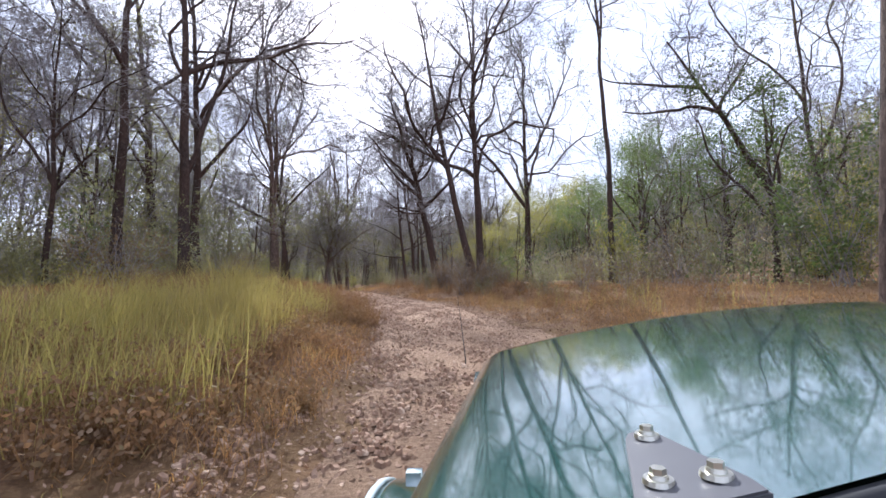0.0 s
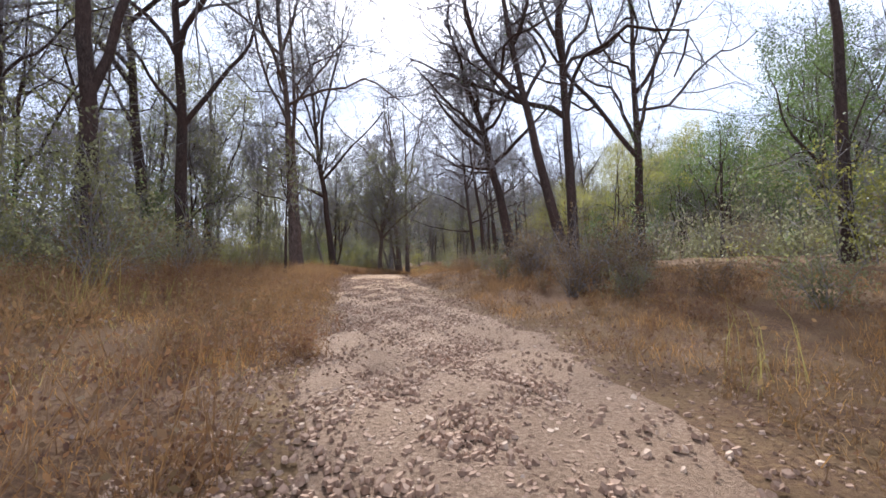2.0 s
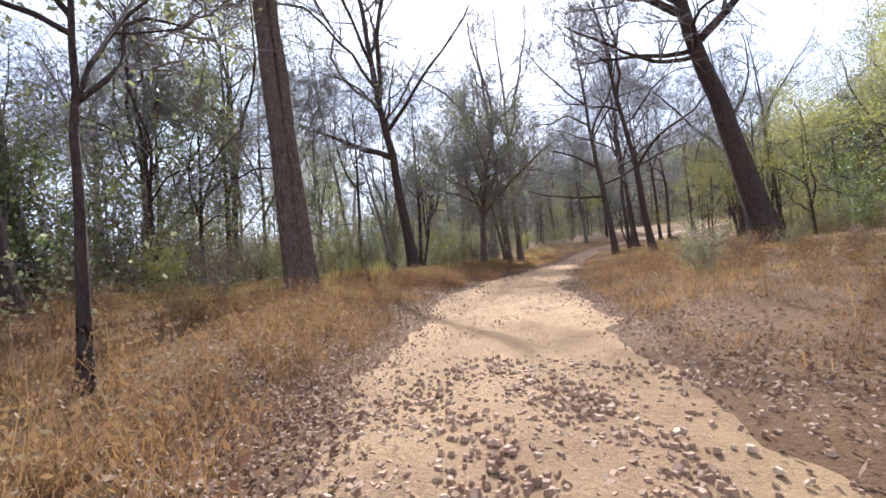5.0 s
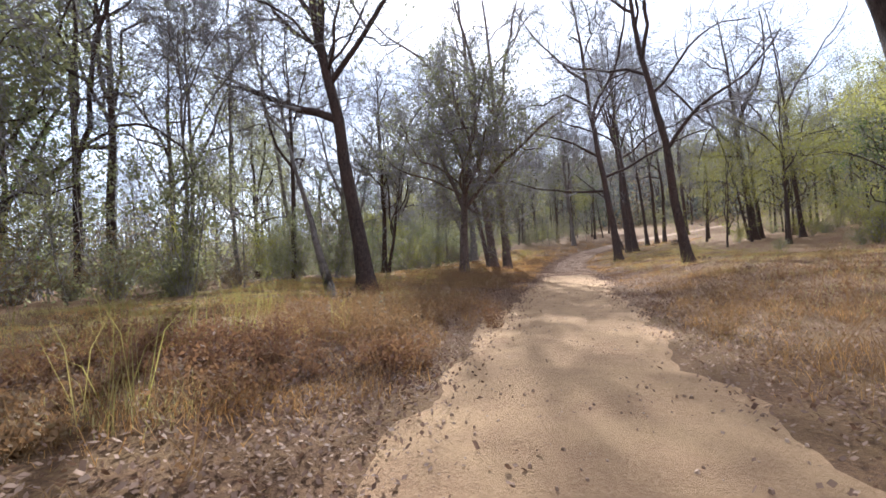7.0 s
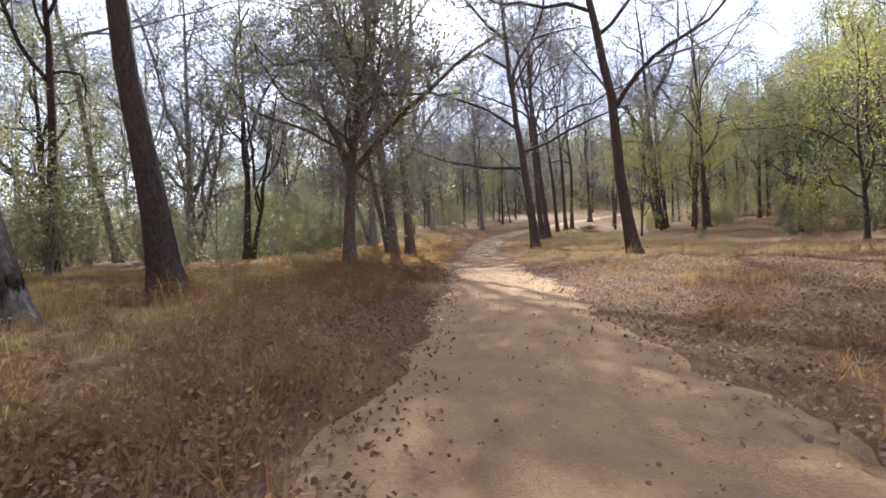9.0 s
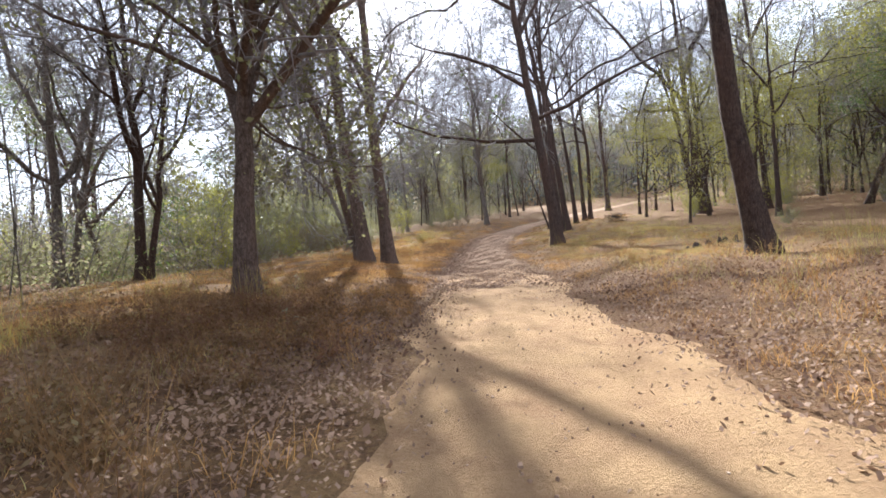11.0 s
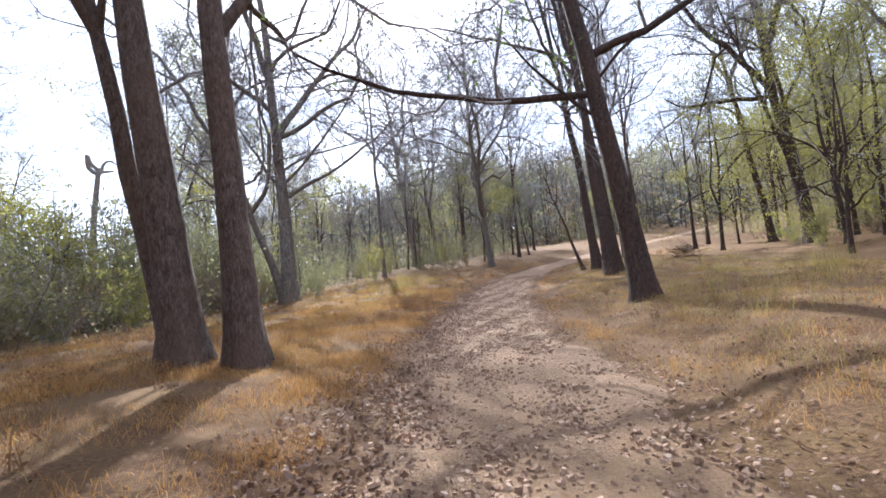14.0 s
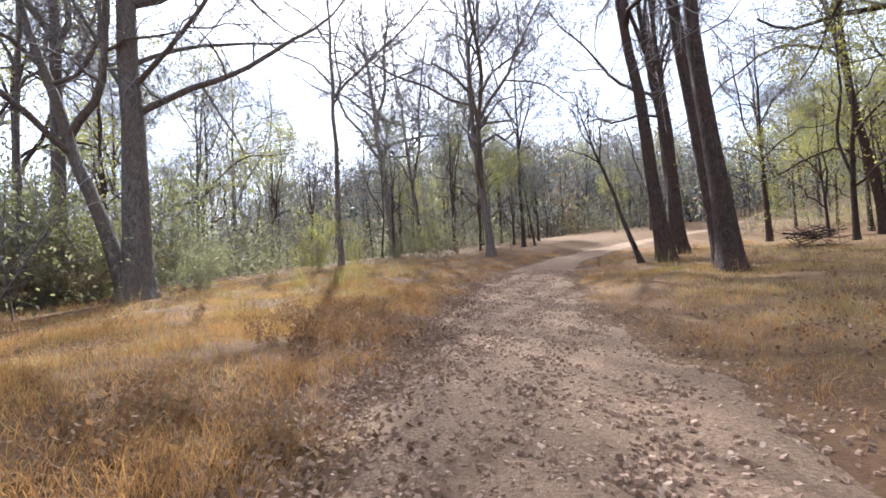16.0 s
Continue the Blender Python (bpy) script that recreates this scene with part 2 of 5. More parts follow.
def terrain(x, y):
    x, y = np.asarray(x, float), np.asarray(y, float)
    d = x - road_x(y)
    right, left = np.clip(d - 2.0, 0, None), np.clip(-d - 1.6, 0, None)
    z = road_z(y) + 0.9 * (1 - np.exp(-right / 7.0)) * np.clip((115 - y) / 25, 0, 1) + 0.02 * np.clip(right - 15, 0, 80)
    z = z + 0.5 * (1 - np.exp(-left / 3.0)) - 0.05 * np.clip(left - 14, 0, 40) * np.clip((y - 85) / 25, 0, 1)
    z = z - 0.35 * np.exp(-((x + 16.8) / 4.0) ** 2 - ((y - 50.5) / 5.0) ** 2)      # a hollow beside the road
    z = z + 25 * np.exp(-((x - 5) / 85) ** 2 - ((y - 250) / 58) ** 2)      # a wooded hill beyond the road's end
    z = z + 26 * np.exp(-((x - 98) / 38) ** 2) / (1 + np.exp((y - 190) / 25)) / (1 + np.exp((-10 - y) / 20))      # and a ridge along the road
    return z + np.clip((np.abs(d) - 1.7) / 1.6, 0, 1) * uneven(x, y)


def mesh_object(name, verts, faces, mat, parent=None, smooth_shade=True):
    me = bpy.data.meshes.new(name)
    me.from_pydata([tuple(v) for v in verts], [], faces)
    if smooth_shade:
        me.polygons.foreach_set("use_smooth", [True] * len(me.polygons))
    me.materials.append(mat)
    ob = new(name, me)
    if parent is not None:
        ob.parent = parent
    return ob


def flat_mesh(name, verts, sides, mat, parent=None, smooth_shade=False):
    """Many separate faces of equal side count, from one array of corners, n * sides rows."""
    verts = np.asarray(verts, np.float32).reshape(-1, 3)
    n = len(verts) // sides
    me = bpy.data.meshes.new(name)
    me.vertices.add(len(verts))
    me.vertices.foreach_set("co", verts.ravel())
    me.loops.add(n * sides)
    me.loops.foreach_set("vertex_index", np.arange(n * sides, dtype=np.int32))
    me.polygons.add(n)
    me.polygons.foreach_set("loop_start", np.arange(0, n * sides, sides, dtype=np.int32))
    me.update(calc_edges=True)
    me.materials.append(mat)
    ob = new(name, me)
    if parent is not None:
        ob.parent = parent
    return ob


def grid_faces(nx, ny):
    i = np.arange(nx - 1)[None, :] + np.arange(ny - 1)[:, None] * nx
    return np.stack([i, i + 1, i + 1 + nx, i + nx], -1).reshape(-1, 4).tolist()


def spread(parts):
    return np.unique(np.round(np.concatenate([np.arange(a, b, s) for a, b, s in parts]), 3))


gx = spread([(-900, -200, 50), (-200, -60, 7), (-60, -24, 1.6), (-24, 12, 0.4), (12, 40, 1.4), (40, 200, 7), (200, 901, 50)])
gy = spread([(-500, -40, 40), (-40, -8, 2), (-8, 112, 0.5), (112, 170, 1.5), (170, 340, 6), (340, 1200, 60)])
gxx, gyy = np.meshgrid(gx, gy)
gz = terrain(gxx, gyy)
gz -= np.clip(1 - np.abs(gxx - road_x(gyy)) / 1.3, 0, 1) ** 0.3 * 0.06      # the bed under the road
ground = mesh_object("ground", np.stack([gxx, gyy, gz], -1).reshape(-1, 3), grid_faces(len(gx), len(gy)), soil)
tagged(ground, "forest floor of dry soil and brown leaf litter", "ground", kind="structure")

# the dirt road: a worn strip with two shallow wheel ruts and ragged edges
ry = np.arange(-12, 165, 0.22)
ru = np.linspace(-1, 1, 23)
rng = np.random.default_rng(4)
edge_l = 1.62 + 0.22 * np.sin(ry * 0.9) + 0.14 * np.sin(ry * 2.7 + 1) + rng.normal(0, 0.05, len(ry))
edge_r = 1.85 + 0.25 * np.sin(ry * 0.7 + 2) + 0.14 * np.sin(ry * 2.3) + rng.normal(0, 0.05, len(ry))
rd = np.where(ru[None, :] < 0, ru[None, :] * edge_l[:, None], ru[None, :] * edge_r[:, None])
rx = road_x(ry)[:, None] + rd
ryy = np.repeat(ry[:, None], len(ru), 1)
rz = terrain(rx, ryy) + 0.035 - 0.11 * np.abs(ru[None, :]) ** 6
rz += 0.018 * np.sin(rx * 5 + 1.3 * ryy) * np.sin(ryy * 3.1) + rng.normal(0, 0.006, rz.shape)
for rut in (-0.75, 0.75):
    rz -= 0.035 * np.exp(-((rd - rut) / 0.22) ** 2)
road = mesh_object("road", np.stack([rx, ryy, rz], -1).reshape(-1, 3), grid_faces(len(ru), len(ry)), dirt)
tagged(road, "narrow rutted dirt road of pale sand and small stones", "road", kind="structure")


# ---- trees ----
def tubes(lines):
    """Verts and faces of tapering tubes; each line: points (n, 3), radii (n), sides."""
    verts, faces, at = [], [], 0
    for pts, rad, k in lines:
        n = len(pts)
        tan = np.gradient(pts, axis=0)
        tan /= np.linalg.norm(tan, axis=1)[:, None] + 1e-9
        ref = np.array([1.0, 0.0, 0.0]) if abs(tan[0, 0]) < 0.8 else np.array([0.0, 1.0, 0.0])
        a = np.cross(tan, ref)
        a /= np.linalg.norm(a, axis=1)[:, None] + 1e-9
        b = np.cross(tan, a)
        ang = np.arange(k) * 2 * math.pi / k
        r = np.asarray(rad)
        r = r[:, None] if r.ndim == 1 else r
        ring = pts[:, None] + r[..., None] * (np.cos(ang)[None, :, None] * a[:, None] + np.sin(ang)[None, :, None] * b[:, None])
        verts.append(ring.reshape(-1, 3))
        i = at + np.arange(n - 1)[:, None] * k
        j, j2 = np.arange(k)[None, :], (np.arange(k)[None, :] + 1) % k
        faces.append(np.stack([i + j, i + j2, i + k + j2, i + k + j], -1).reshape(-1, 4))
        at += n * k
    return np.concatenate(verts), np.concatenate(faces)


def tube_object(name, lines, mat, parent):
    v, f = tubes(lines)
    me = bpy.data.meshes.new(name)
    me.vertices.add(len(v))
    me.vertices.foreach_set("co", v.astype(np.float32).ravel())
    me.loops.add(f.size)
    me.loops.foreach_set("vertex_index", f.astype(np.int32).ravel())
    me.polygons.add(len(f))
    me.polygons.foreach_set("loop_start", np.arange(0, f.size, 4, dtype=np.int32))
    me.polygons.foreach_set("use_smooth", np.ones(len(f), bool))
    me.update(calc_edges=True)
    me.materials.append(mat)
    ob = new(name, me)
    ob.parent = parent
    return ob


def bough(rng, start, way, length, r0, n, droop=0.0, lift=0.0, wild=0.18):
    """A crooked branch: points and radii."""
    way = way / np.linalg.norm(way)
    pts, p, step = [start], start, length / (n - 1)
    for _ in range(n - 1):
        way = way + rng.normal(0, wild, 3) + np.array([0, 0, lift - droop])
        way /= np.linalg.norm(way)
        p = p + way * step
        pts.append(p)
    return np.array(pts), r0 * np.linspace(1, 0.28, n) ** 0.9


def side_way(rng, along, spread_deg):
    """A direction that leaves along by about spread_deg, on a random side."""
    a = np.cross(along, rng.normal(0, 1, 3))
    a /= np.linalg.norm(a) + 1e-9
    s = radians(spread_deg * rng.uniform(0.7, 1.3))
    return along * math.cos(s) + a * math.sin(s)


def branches(rng, parents, count, spread_deg, ratio, n, k, r_ratio, lift=0.05, first=0.25, wild=0.2):
    out = []
    for pts, rad in parents:
        ln = np.linalg.norm(np.diff(pts, axis=0), axis=1).sum()
        for c in range(count):
            u = first + (1 - first) * (c + rng.uniform(0, 1)) / count
            i = min(int(u * (len(pts) - 1)), len(pts) - 2)
            f = u * (len(pts) - 1) - i
            p = pts[i] * (1 - f) + pts[i + 1] * f
            along = pts[i + 1] - pts[i]
            along = along / (np.linalg.norm(along) + 1e-9)
            out.append(bough(rng, p, side_way(rng, along, spread_deg), ln * ratio * rng.uniform(0.6, 1.25) * (1.08 - 0.35 * u),
                             max(rad[i] * r_ratio, 0.004), n, 0, lift, wild))
    return out


def leaf_quads(rng, points, size, droop=0.4):
    n = len(points)
    a = rng.normal(0, 1, (n, 3)); a[:, 2] -= droop
    a /= np.linalg.norm(a, axis=1)[:, None]
    b = np.cross(a, rng.normal(0, 1, (n, 3)))
    b /= np.linalg.norm(b, axis=1)[:, None]
    s = size * rng.uniform(0.6, 1.3, (n, 1))
    p = points
    return np.stack([p, p + a * s * 0.5 + b * s * 0.27, p + a * s, p + a * s * 0.5 - b * s * 0.27], 1).reshape(-1, 3)


def tree_parts(seed, dia, height, lean=(0, 0), bend=(0, 0), fork=0.45, limbs=10, rise=46, reach=0.36, detail=(7, 7, 6),
               extra=(), leaves=0, leaf_size=0.12, leaf_mat=None, wood=None, twin=None, ivy=0, sides=14, thick=0.0125, seg=4, lift=0.035, cluster=8, split=2):
    """Builds one tree at the origin: an Empty with its trunk (limbs included), twigs and leaves. lean: metres sideways for each metre up;
    bend: the same, growing towards the top; fork: where the limbs begin; extra: limbs of their own as (height, azimuth, rise, length, radius)."""
    rng = np.random.default_rng(seed)
    root = new("tree")
    wood = wood or bark
    lines, limbs_made = [], []

    def stem(base, dia, height, lean, bend):
        n = 15
        u = np.linspace(0, 1, n)
        pts = np.zeros((n, 3))
        pts[:, 2] = u * height
        wob = np.cumsum(rng.normal(0, 0.012 * height / n * 4, (n, 2)), 0) * np.clip(u * 3, 0, 1)[:, None]
        for a in (0, 1):
            pts[:, a] = base[a] + lean[a] * pts[:, 2] + bend[a] * height * u ** 2 + wob[:, a] - wob[0, a]
        rad = dia / 2 * (1 - 0.86 * u ** 0.85)
        fine = np.concatenate([[-0.35, 0.0, 0.12, 0.3, 0.6], pts[1:, 2] / 1.0])
        q = np.stack([np.interp(fine, pts[:, 2], pts[:, a]) for a in range(2)] + [fine], 1)
        rq = np.interp(fine, pts[:, 2], rad) * (1 + 0.5 * np.exp(-np.clip(fine, 0, None) / (dia * 0.7 + 0.05)))
        ang = np.arange(sides) * 2 * math.pi / sides
        lob = 1 + 0.07 * np.sin(3 * ang + rng.uniform(0, 6)) + 0.05 * np.sin(5 * ang + rng.uniform(0, 6))
        ring = rq[:, None] * (1 + (lob[None, :] - 1) * np.clip(2.2 - fine[:, None] * 0.5, 0.6, 2.2)) * (1 + rng.normal(0, 0.02, (len(fine), sides)))
        lines.append((q, ring, sides))
        return pts, rad

    stems = [stem((0, 0), dia, height, lean, bend)]
    for dx, dy, d2, h2, l2 in twin or ():
        stems.append(stem((dx, dy), d2, h2, l2, (0, 0)))
    for pts, rad in stems:
        h = pts[-1, 2]
        az = rng.uniform(0, 6.28)
        count = limbs if not split else max(limbs * 2 // 3, 4)
        for c in range(count):
            u = fork + (1 - fork) * (c + rng.uniform(0, 0.9)) / count
            i = min(int(u * (len(pts) - 1)), len(pts) - 2)
            f = u * (len(pts) - 1) - i
            p = pts[i] * (1 - f) + pts[i + 1] * f
            az += 2.4 + rng.normal(0, 0.3)
            e = radians(rise + rng.normal(0, 9))
            way = np.array([math.cos(az) * math.cos(e), math.sin(az) * math.cos(e), math.sin(e)])
            ln = h * reach * rng.uniform(0.7, 1.2) * (1.25 - 0.75 * (u - fork) / (1.001 - fork))
            limbs_made.append(bough(rng, p, way, ln, max(rad[i] * 0.6, 0.03), 10, 0, lift, 0.33))
    leaders = []
    for pts, rad in stems:
        # the trunk parts into steep leaders that carry limbs of their own
        h, az = pts[-1, 2], rng.uniform(0, 6.28)
        for c in range(split):
            u = min(fork + 0.02 + 0.13 * c + rng.uniform(0, 0.06), 0.9)
            i = min(int(u * (len(pts) - 1)), len(pts) - 2)
            f = u * (len(pts) - 1) - i
            p = pts[i] * (1 - f) + pts[i + 1] * f
            az += 2.6 + rng.normal(0, 0.4)
            e = radians(rng.uniform(50, 68))
            leaders.append(bough(rng, p, np.array([math.cos(az) * math.cos(e), math.sin(az) * math.cos(e), math.sin(e)]),
                                 h * (1 - u) * rng.uniform(0.75, 1.0), max(rad[i] * 0.78, 0.03), 12, 0, 0.05, 0.14))
    limbs_made += branches(rng, leaders, max(limbs // 3, 3), 46, 0.5, 9, 5, 0.6, 0.03, 0.22, 0.27) + leaders
    for hh, az, e, ln, r in extra:
        pts, rad = stems[0]
        p = np.array([np.interp(hh, pts[:, 2], pts[:, a]) for a in range(3)])
        az, e = radians(az), radians(e)
        way = np.array([math.sin(az) * math.cos(e), math.cos(az) * math.cos(e), math.sin(e)])
        limbs_made.append(bough(rng, p, way, ln, r, 10, 0.0, 0.02 if e < 0.9 else 0, 0.09 if r > 0.12 else 0.15))
    lines += [(p, r, 7 if sides > 8 else 5) for p, r in limbs_made]
    tube_object("trunk", lines, wood, root)
    second = branches(rng, limbs_made + [(p[len(p) * 2 // 3:], r[len(p) * 2 // 3:]) for p, r in stems], detail[0], 50, 0.48, 2 + seg, 5, 0.5, 0.05, 0.18, 0.34)
    third = branches(rng, second, detail[1], 48, 0.52, 2 if seg < 4 else 3, 3, 0.5, 0.03, 0.15, 0.25)
    fourth = branches(rng, third, detail[2], 42, 0.62, 2, 3, 0.6, 0.02, 0.15, 0.25) if detail[2] else []
    tagged(tube_object("crown", [(p, np.maximum(r, thick), 3 if seg < 4 else 4) for p, r in second] + ([(p, np.maximum(r, thick), 3) for p, r in third] if seg > 3 else []), twig_bark_haze, root), kind="stuff")
    fine = fourth + (third if seg < 4 else [])
    if fine:
        a, e = np.array([p[0] for p, _ in fine]), np.array([p[-1] for p, _ in fine])
        side = np.cross(e - a, rng.normal(0, 1, a.shape))
        side *= thick * 0.75 / (np.linalg.norm(side, axis=1)[:, None] + 1e-9)
        tagged(flat_mesh("twig", np.stack([a - side, a + side, e + side * 0.5, e - side * 0.5], 1), 4, twig_bark_haze, root), kind="stuff")
    if leaves:
        tips = fourth or third
        pick = rng.integers(0, len(tips), max(leaves // cluster, 1))
        pos = np.repeat(np.array([tips[i][0][rng.integers(1, len(tips[i][0]))] for i in pick]), cluster, 0)
        pos = pos + rng.normal(0, 0.34, pos.shape)
        tagged(flat_mesh("foliage", leaf_quads(rng, pos, leaf_size), 4, leaf_mat or leaf_olive, root), kind="stuff")
    if ivy:
        pts, rad = stems[0]
        hh = rng.uniform(0.5, height * 0.4, ivy)
        c = np.stack([np.interp(hh, pts[:, 2], pts[:, a]) for a in range(3)], 1)
        tagged(flat_mesh("creeper", leaf_quads(rng, c + rng.normal(0, 1, (ivy, 3)) * (0.25, 0.25, 0.15) * (1 + 2 * rng.random((ivy, 1)) ** 3), 0.16), 4, leaf_dark, root), kind="stuff")
    return root


def stand(root, x, y, label, sink=0.0, group="trees of the dry forest", category="tree"):
    root.location = (x, y, float(terrain(x, y)) - sink)
    return tagged(root, label, category, group)


# ---- the trees beside the road, from the start of the way to its end ----
BARE = "tall leafless tree with dark brown bark beside the track"
def old_tree(x, y, dia, height, label=BARE, **k):
    if height > 12:
        height, k["fork"] = height * 1.25, k.get("fork", 0.45) / 1.2
    return stand(tree_parts(int(abs(x * 131 + y * 17)) + 7, dia, height, **k), x, y, label)


FAR = dict(detail=(7, 6, 5), seg=3, thick=0.014)
old_tree(4.42, 4.4, 0.36, 17, "slim dark tree trunk close to the track", lean=(0.075, 0), fork=0.55)
old_tree(18.3, 21.5, 0.55, 12, "leaning leafless tree with a long side limb", lean=(-0.5, 0.0), bend=(-0.05, 0.0), fork=0.62, limbs=7, split=1,
         extra=[(8.2, -95, 14, 5.0, 0.11), (9.5, -60, 40, 5, 0.10)])
old_tree(10.2, 27.0, 0.4, 22, "tall slim tree with a few dry leaves at its top", lean=(-0.02, 0), fork=0.6, limbs=8, leaves=700, leaf_mat=leaf_brown, reach=0.2)
old_tree(24.5, 28, 0.42, 20, "tall tree with thin yellow-green leaves", lean=(-0.04, 0), fork=0.3, leaves=3600, leaf_mat=leaf_yellow, reach=0.26)
old_tree(-15.1, 20.8, 0.52, 21, lean=(-0.03, -0.02), fork=0.45)
old_tree(-12.6, 22.0, 0.56, 20, "forked leafless tree with dark brown bark", lean=(-0.07, -0.05), fork=0.45, extra=[(5.4, 60, 72, 12, 0.15)])
old_tree(-17.2, 31.5, 0.68, 21, "forked leafless tree with several steep limbs", lean=(-0.08, -0.06), fork=0.4, rise=58, extra=[(7.2, 60, 66, 9, 0.15), (7.6, -80, 45, 7, 0.12)])
old_tree(-21.5, 34.0, 0.72, 22, "forked leafless tree with several steep limbs", lean=(-0.11, -0.07), fork=0.42, rise=56, extra=[(8.0, -70, 40, 8, 0.13)])
old_tree(-13.3, 35.6, 0.5, 20, "twin-stemmed dark tree rising from one base", wood=bark_brown, lean=(-0.07, -0.05), fork=0.42, twin=[(0.27, 0.1, 0.4, 19, (-0.05, -0.035))], leaves=900, leaf_mat=leaf_olive)
old_tree(-10.4, 29.1, 0.13, 5.5, "thin young tree with a few green leaves", fork=0.45, limbs=7, detail=(4, 4, 0), leaves=900, leaf_mat=leaf_olive, reach=0.4)
old_tree(-17.6, 51.9, 0.68, 21, "dark leaning tree with a long limb and sparse leaves", lean=(-0.12, -0.05), fork=0.42, limbs=14, reach=0.42, rise=42,
         extra=[(7.4, -70, 32, 12, 0.2), (9.0, 80, 48, 9, 0.14), (8.4, -30, 55, 5, 0.08), (9.4, 120, 45, 5, 0.08), (9.6, 50, 55, 5, 0.07), (10.2, -120, 45, 6, 0.08), (9.8, 20, 45, 5, 0.07)],
         leaves=5200, leaf_mat=leaf_olive, leaf_size=0.15)
old_tree(-16.6, 47.5, 0.3, 7.0, "thin pale leaning dead trunk", lean=(-0.27, 0.0), fork=0.7, limbs=4, detail=(3, 3, 0), wood=bark_grey)
old_tree(-0.4, 47.2, 0.95, 17, "broad leafless tree with a leaning trunk and wide spreading limbs", lean=(-0.19, 0.0), bend=(-0.08, 0), fork=0.6, limbs=22, rise=44, reach=0.42,
         lift=0.03, detail=(8, 7, 6), thick=0.013, extra=[(9.8, -90, 32, 8, 0.18), (10.4, -60, 48, 8, 0.15), (11.0, -120, 42, 8, 0.15), (8.5, 70, 34, 8, 0.2), (8.0, -105, 14, 6, 0.1), (8.3, -92, -16, 4.8, 0.118), (8.4, 175, -6, 5.0, 0.1)])
old_tree(2.9, 40.6, 0.78, 22, lean=(-0.2, 0.02), fork=0.42, rise=54, limbs=14)
old_tree(3.6, 42.2, 0.82, 25, "tall leafless tree with steep forked limbs", lean=(-0.01, 0.0), fork=0.34, rise=54, reach=0.42, limbs=17)
old_tree(8.6, 44.8, 0.74, 21, "spreading tree with dark green leaf clumps low down", lean=(-0.03, 0), fork=0.33, rise=34, reach=0.44, limbs=16, leaves=2600, leaf_mat=leaf_dark, leaf_size=0.17, ivy=1100)
old_tree(-22.5, 38.8, 0.22, 11, "thin leaning young tree with green leaves", lean=(-0.05, -0.09), fork=0.3, leaves=1600, leaf_mat=leaf_olive)
old_tree(-24.5, 42.5, 0.24, 9, "young tree with a full olive-green crown", fork=0.2, limbs=12, detail=(6, 5, 0), leaves=3800, leaf_mat=leaf_olive, leaf_size=0.17, reach=0.34)
old_tree(-3.5, 61.6, 0.52, 19, "dark leaning tree with a long limb over the road", lean=(-0.14, 0.04), fork=0.5, extra=[(6.2, 82, 60, 8, 0.118), (9.5, 80, 48, 7, 0.09)])
old_tree(-15.45, 59.7, 0.56, 12, "crooked tree with a spreading crown of dark leaves", wood=bark_brown, lean=(-0.02, 0.03), bend=(0.16, 0.0), fork=0.36, limbs=10, rise=44, reach=0.5, lift=0.02, split=0,
         extra=[(3.9, 85, 46, 8, 0.14), (3.8, -65, 66, 8, 0.15), (4.3, 10, 74, 7, 0.09), (4.6, -105, 38, 6, 0.07), (4.4, 120, 68, 7, 0.08), (4.8, 195, 34, 6, 0.07), (5.4, 30, 48, 4.5, 0.06), (5.2, -140, 32, 6, 0.06), (5.8, 60, 36, 6, 0.06), (6.0, 130, 38, 6, 0.06), (5.0, -16, 4, 5.6, 0.045), (5.3, -7, 6, 5.6, 0.04), (4.8, -30, 3, 5.2, 0.04), (5.6, -20, 10, 5.2, 0.04), (4.5, 6, -9, 5.0, 0.04), (4.7, -4, -6, 5.2, 0.04), (4.2, 14, -10, 4.6, 0.035), (4.6, 20, -4, 4.8, 0.035)],
         leaves=13500, leaf_mat=leaf_olive, leaf_size=0.15, cluster=12)
old_tree(-16.1, 71.5, 0.72, 20, "thick dark tree trunk standing in a pair", wood=bark_brown, lean=(-0.1, -0.02), fork=0.42, rise=54, limbs=9, detail=(6, 6, 5), twin=[(-0.45, 0.3, 0.42, 17, (-0.2, 0.0))], leaves=500, leaf_mat=leaf_olive)
old_tree(-15.0, 71.7, 0.62, 21, "dark tree trunk standing in a pair", wood=bark_brown, lean=(-0.05, -0.02), fork=0.36, rise=58, limbs=9, detail=(6, 6, 5), extra=[(6.2, 60, 60, 9, 0.13), (6.6, -40, 66, 9, 0.12)])
old_tree(-28.8, 70.1, 0.36, 8.5, "low twisted tree forked near the ground", wood=bark_brown, lean=(-0.15, -0.16), fork=0.5, limbs=6, detail=(5, 5, 4), split=0, extra=[(2.6, 43, 56, 3.0, 0.14), (3.4, 40, 78, 6.5, 0.11)], leaves=1500, leaf_mat=leaf_dark)
old_tree(-36.5, 83.5, 0.34, 9.2, "broad leafy tree above a green thicket", fork=0.2, limbs=13, detail=(6, 5, 0), reach=0.4, rise=40, leaves=4200, leaf_mat=leaf_dusty_haze, leaf_size=0.17, seg=3)
old_tree(-32.4, 82.5, 0.2, 6.0, "bushy young tree with a full yellow-green crown", fork=0.12, limbs=13, detail=(6, 5, 0), reach=0.42, rise=38, leaves=4200, leaf_mat=leaf_yellow, leaf_size=0.16, seg=3)
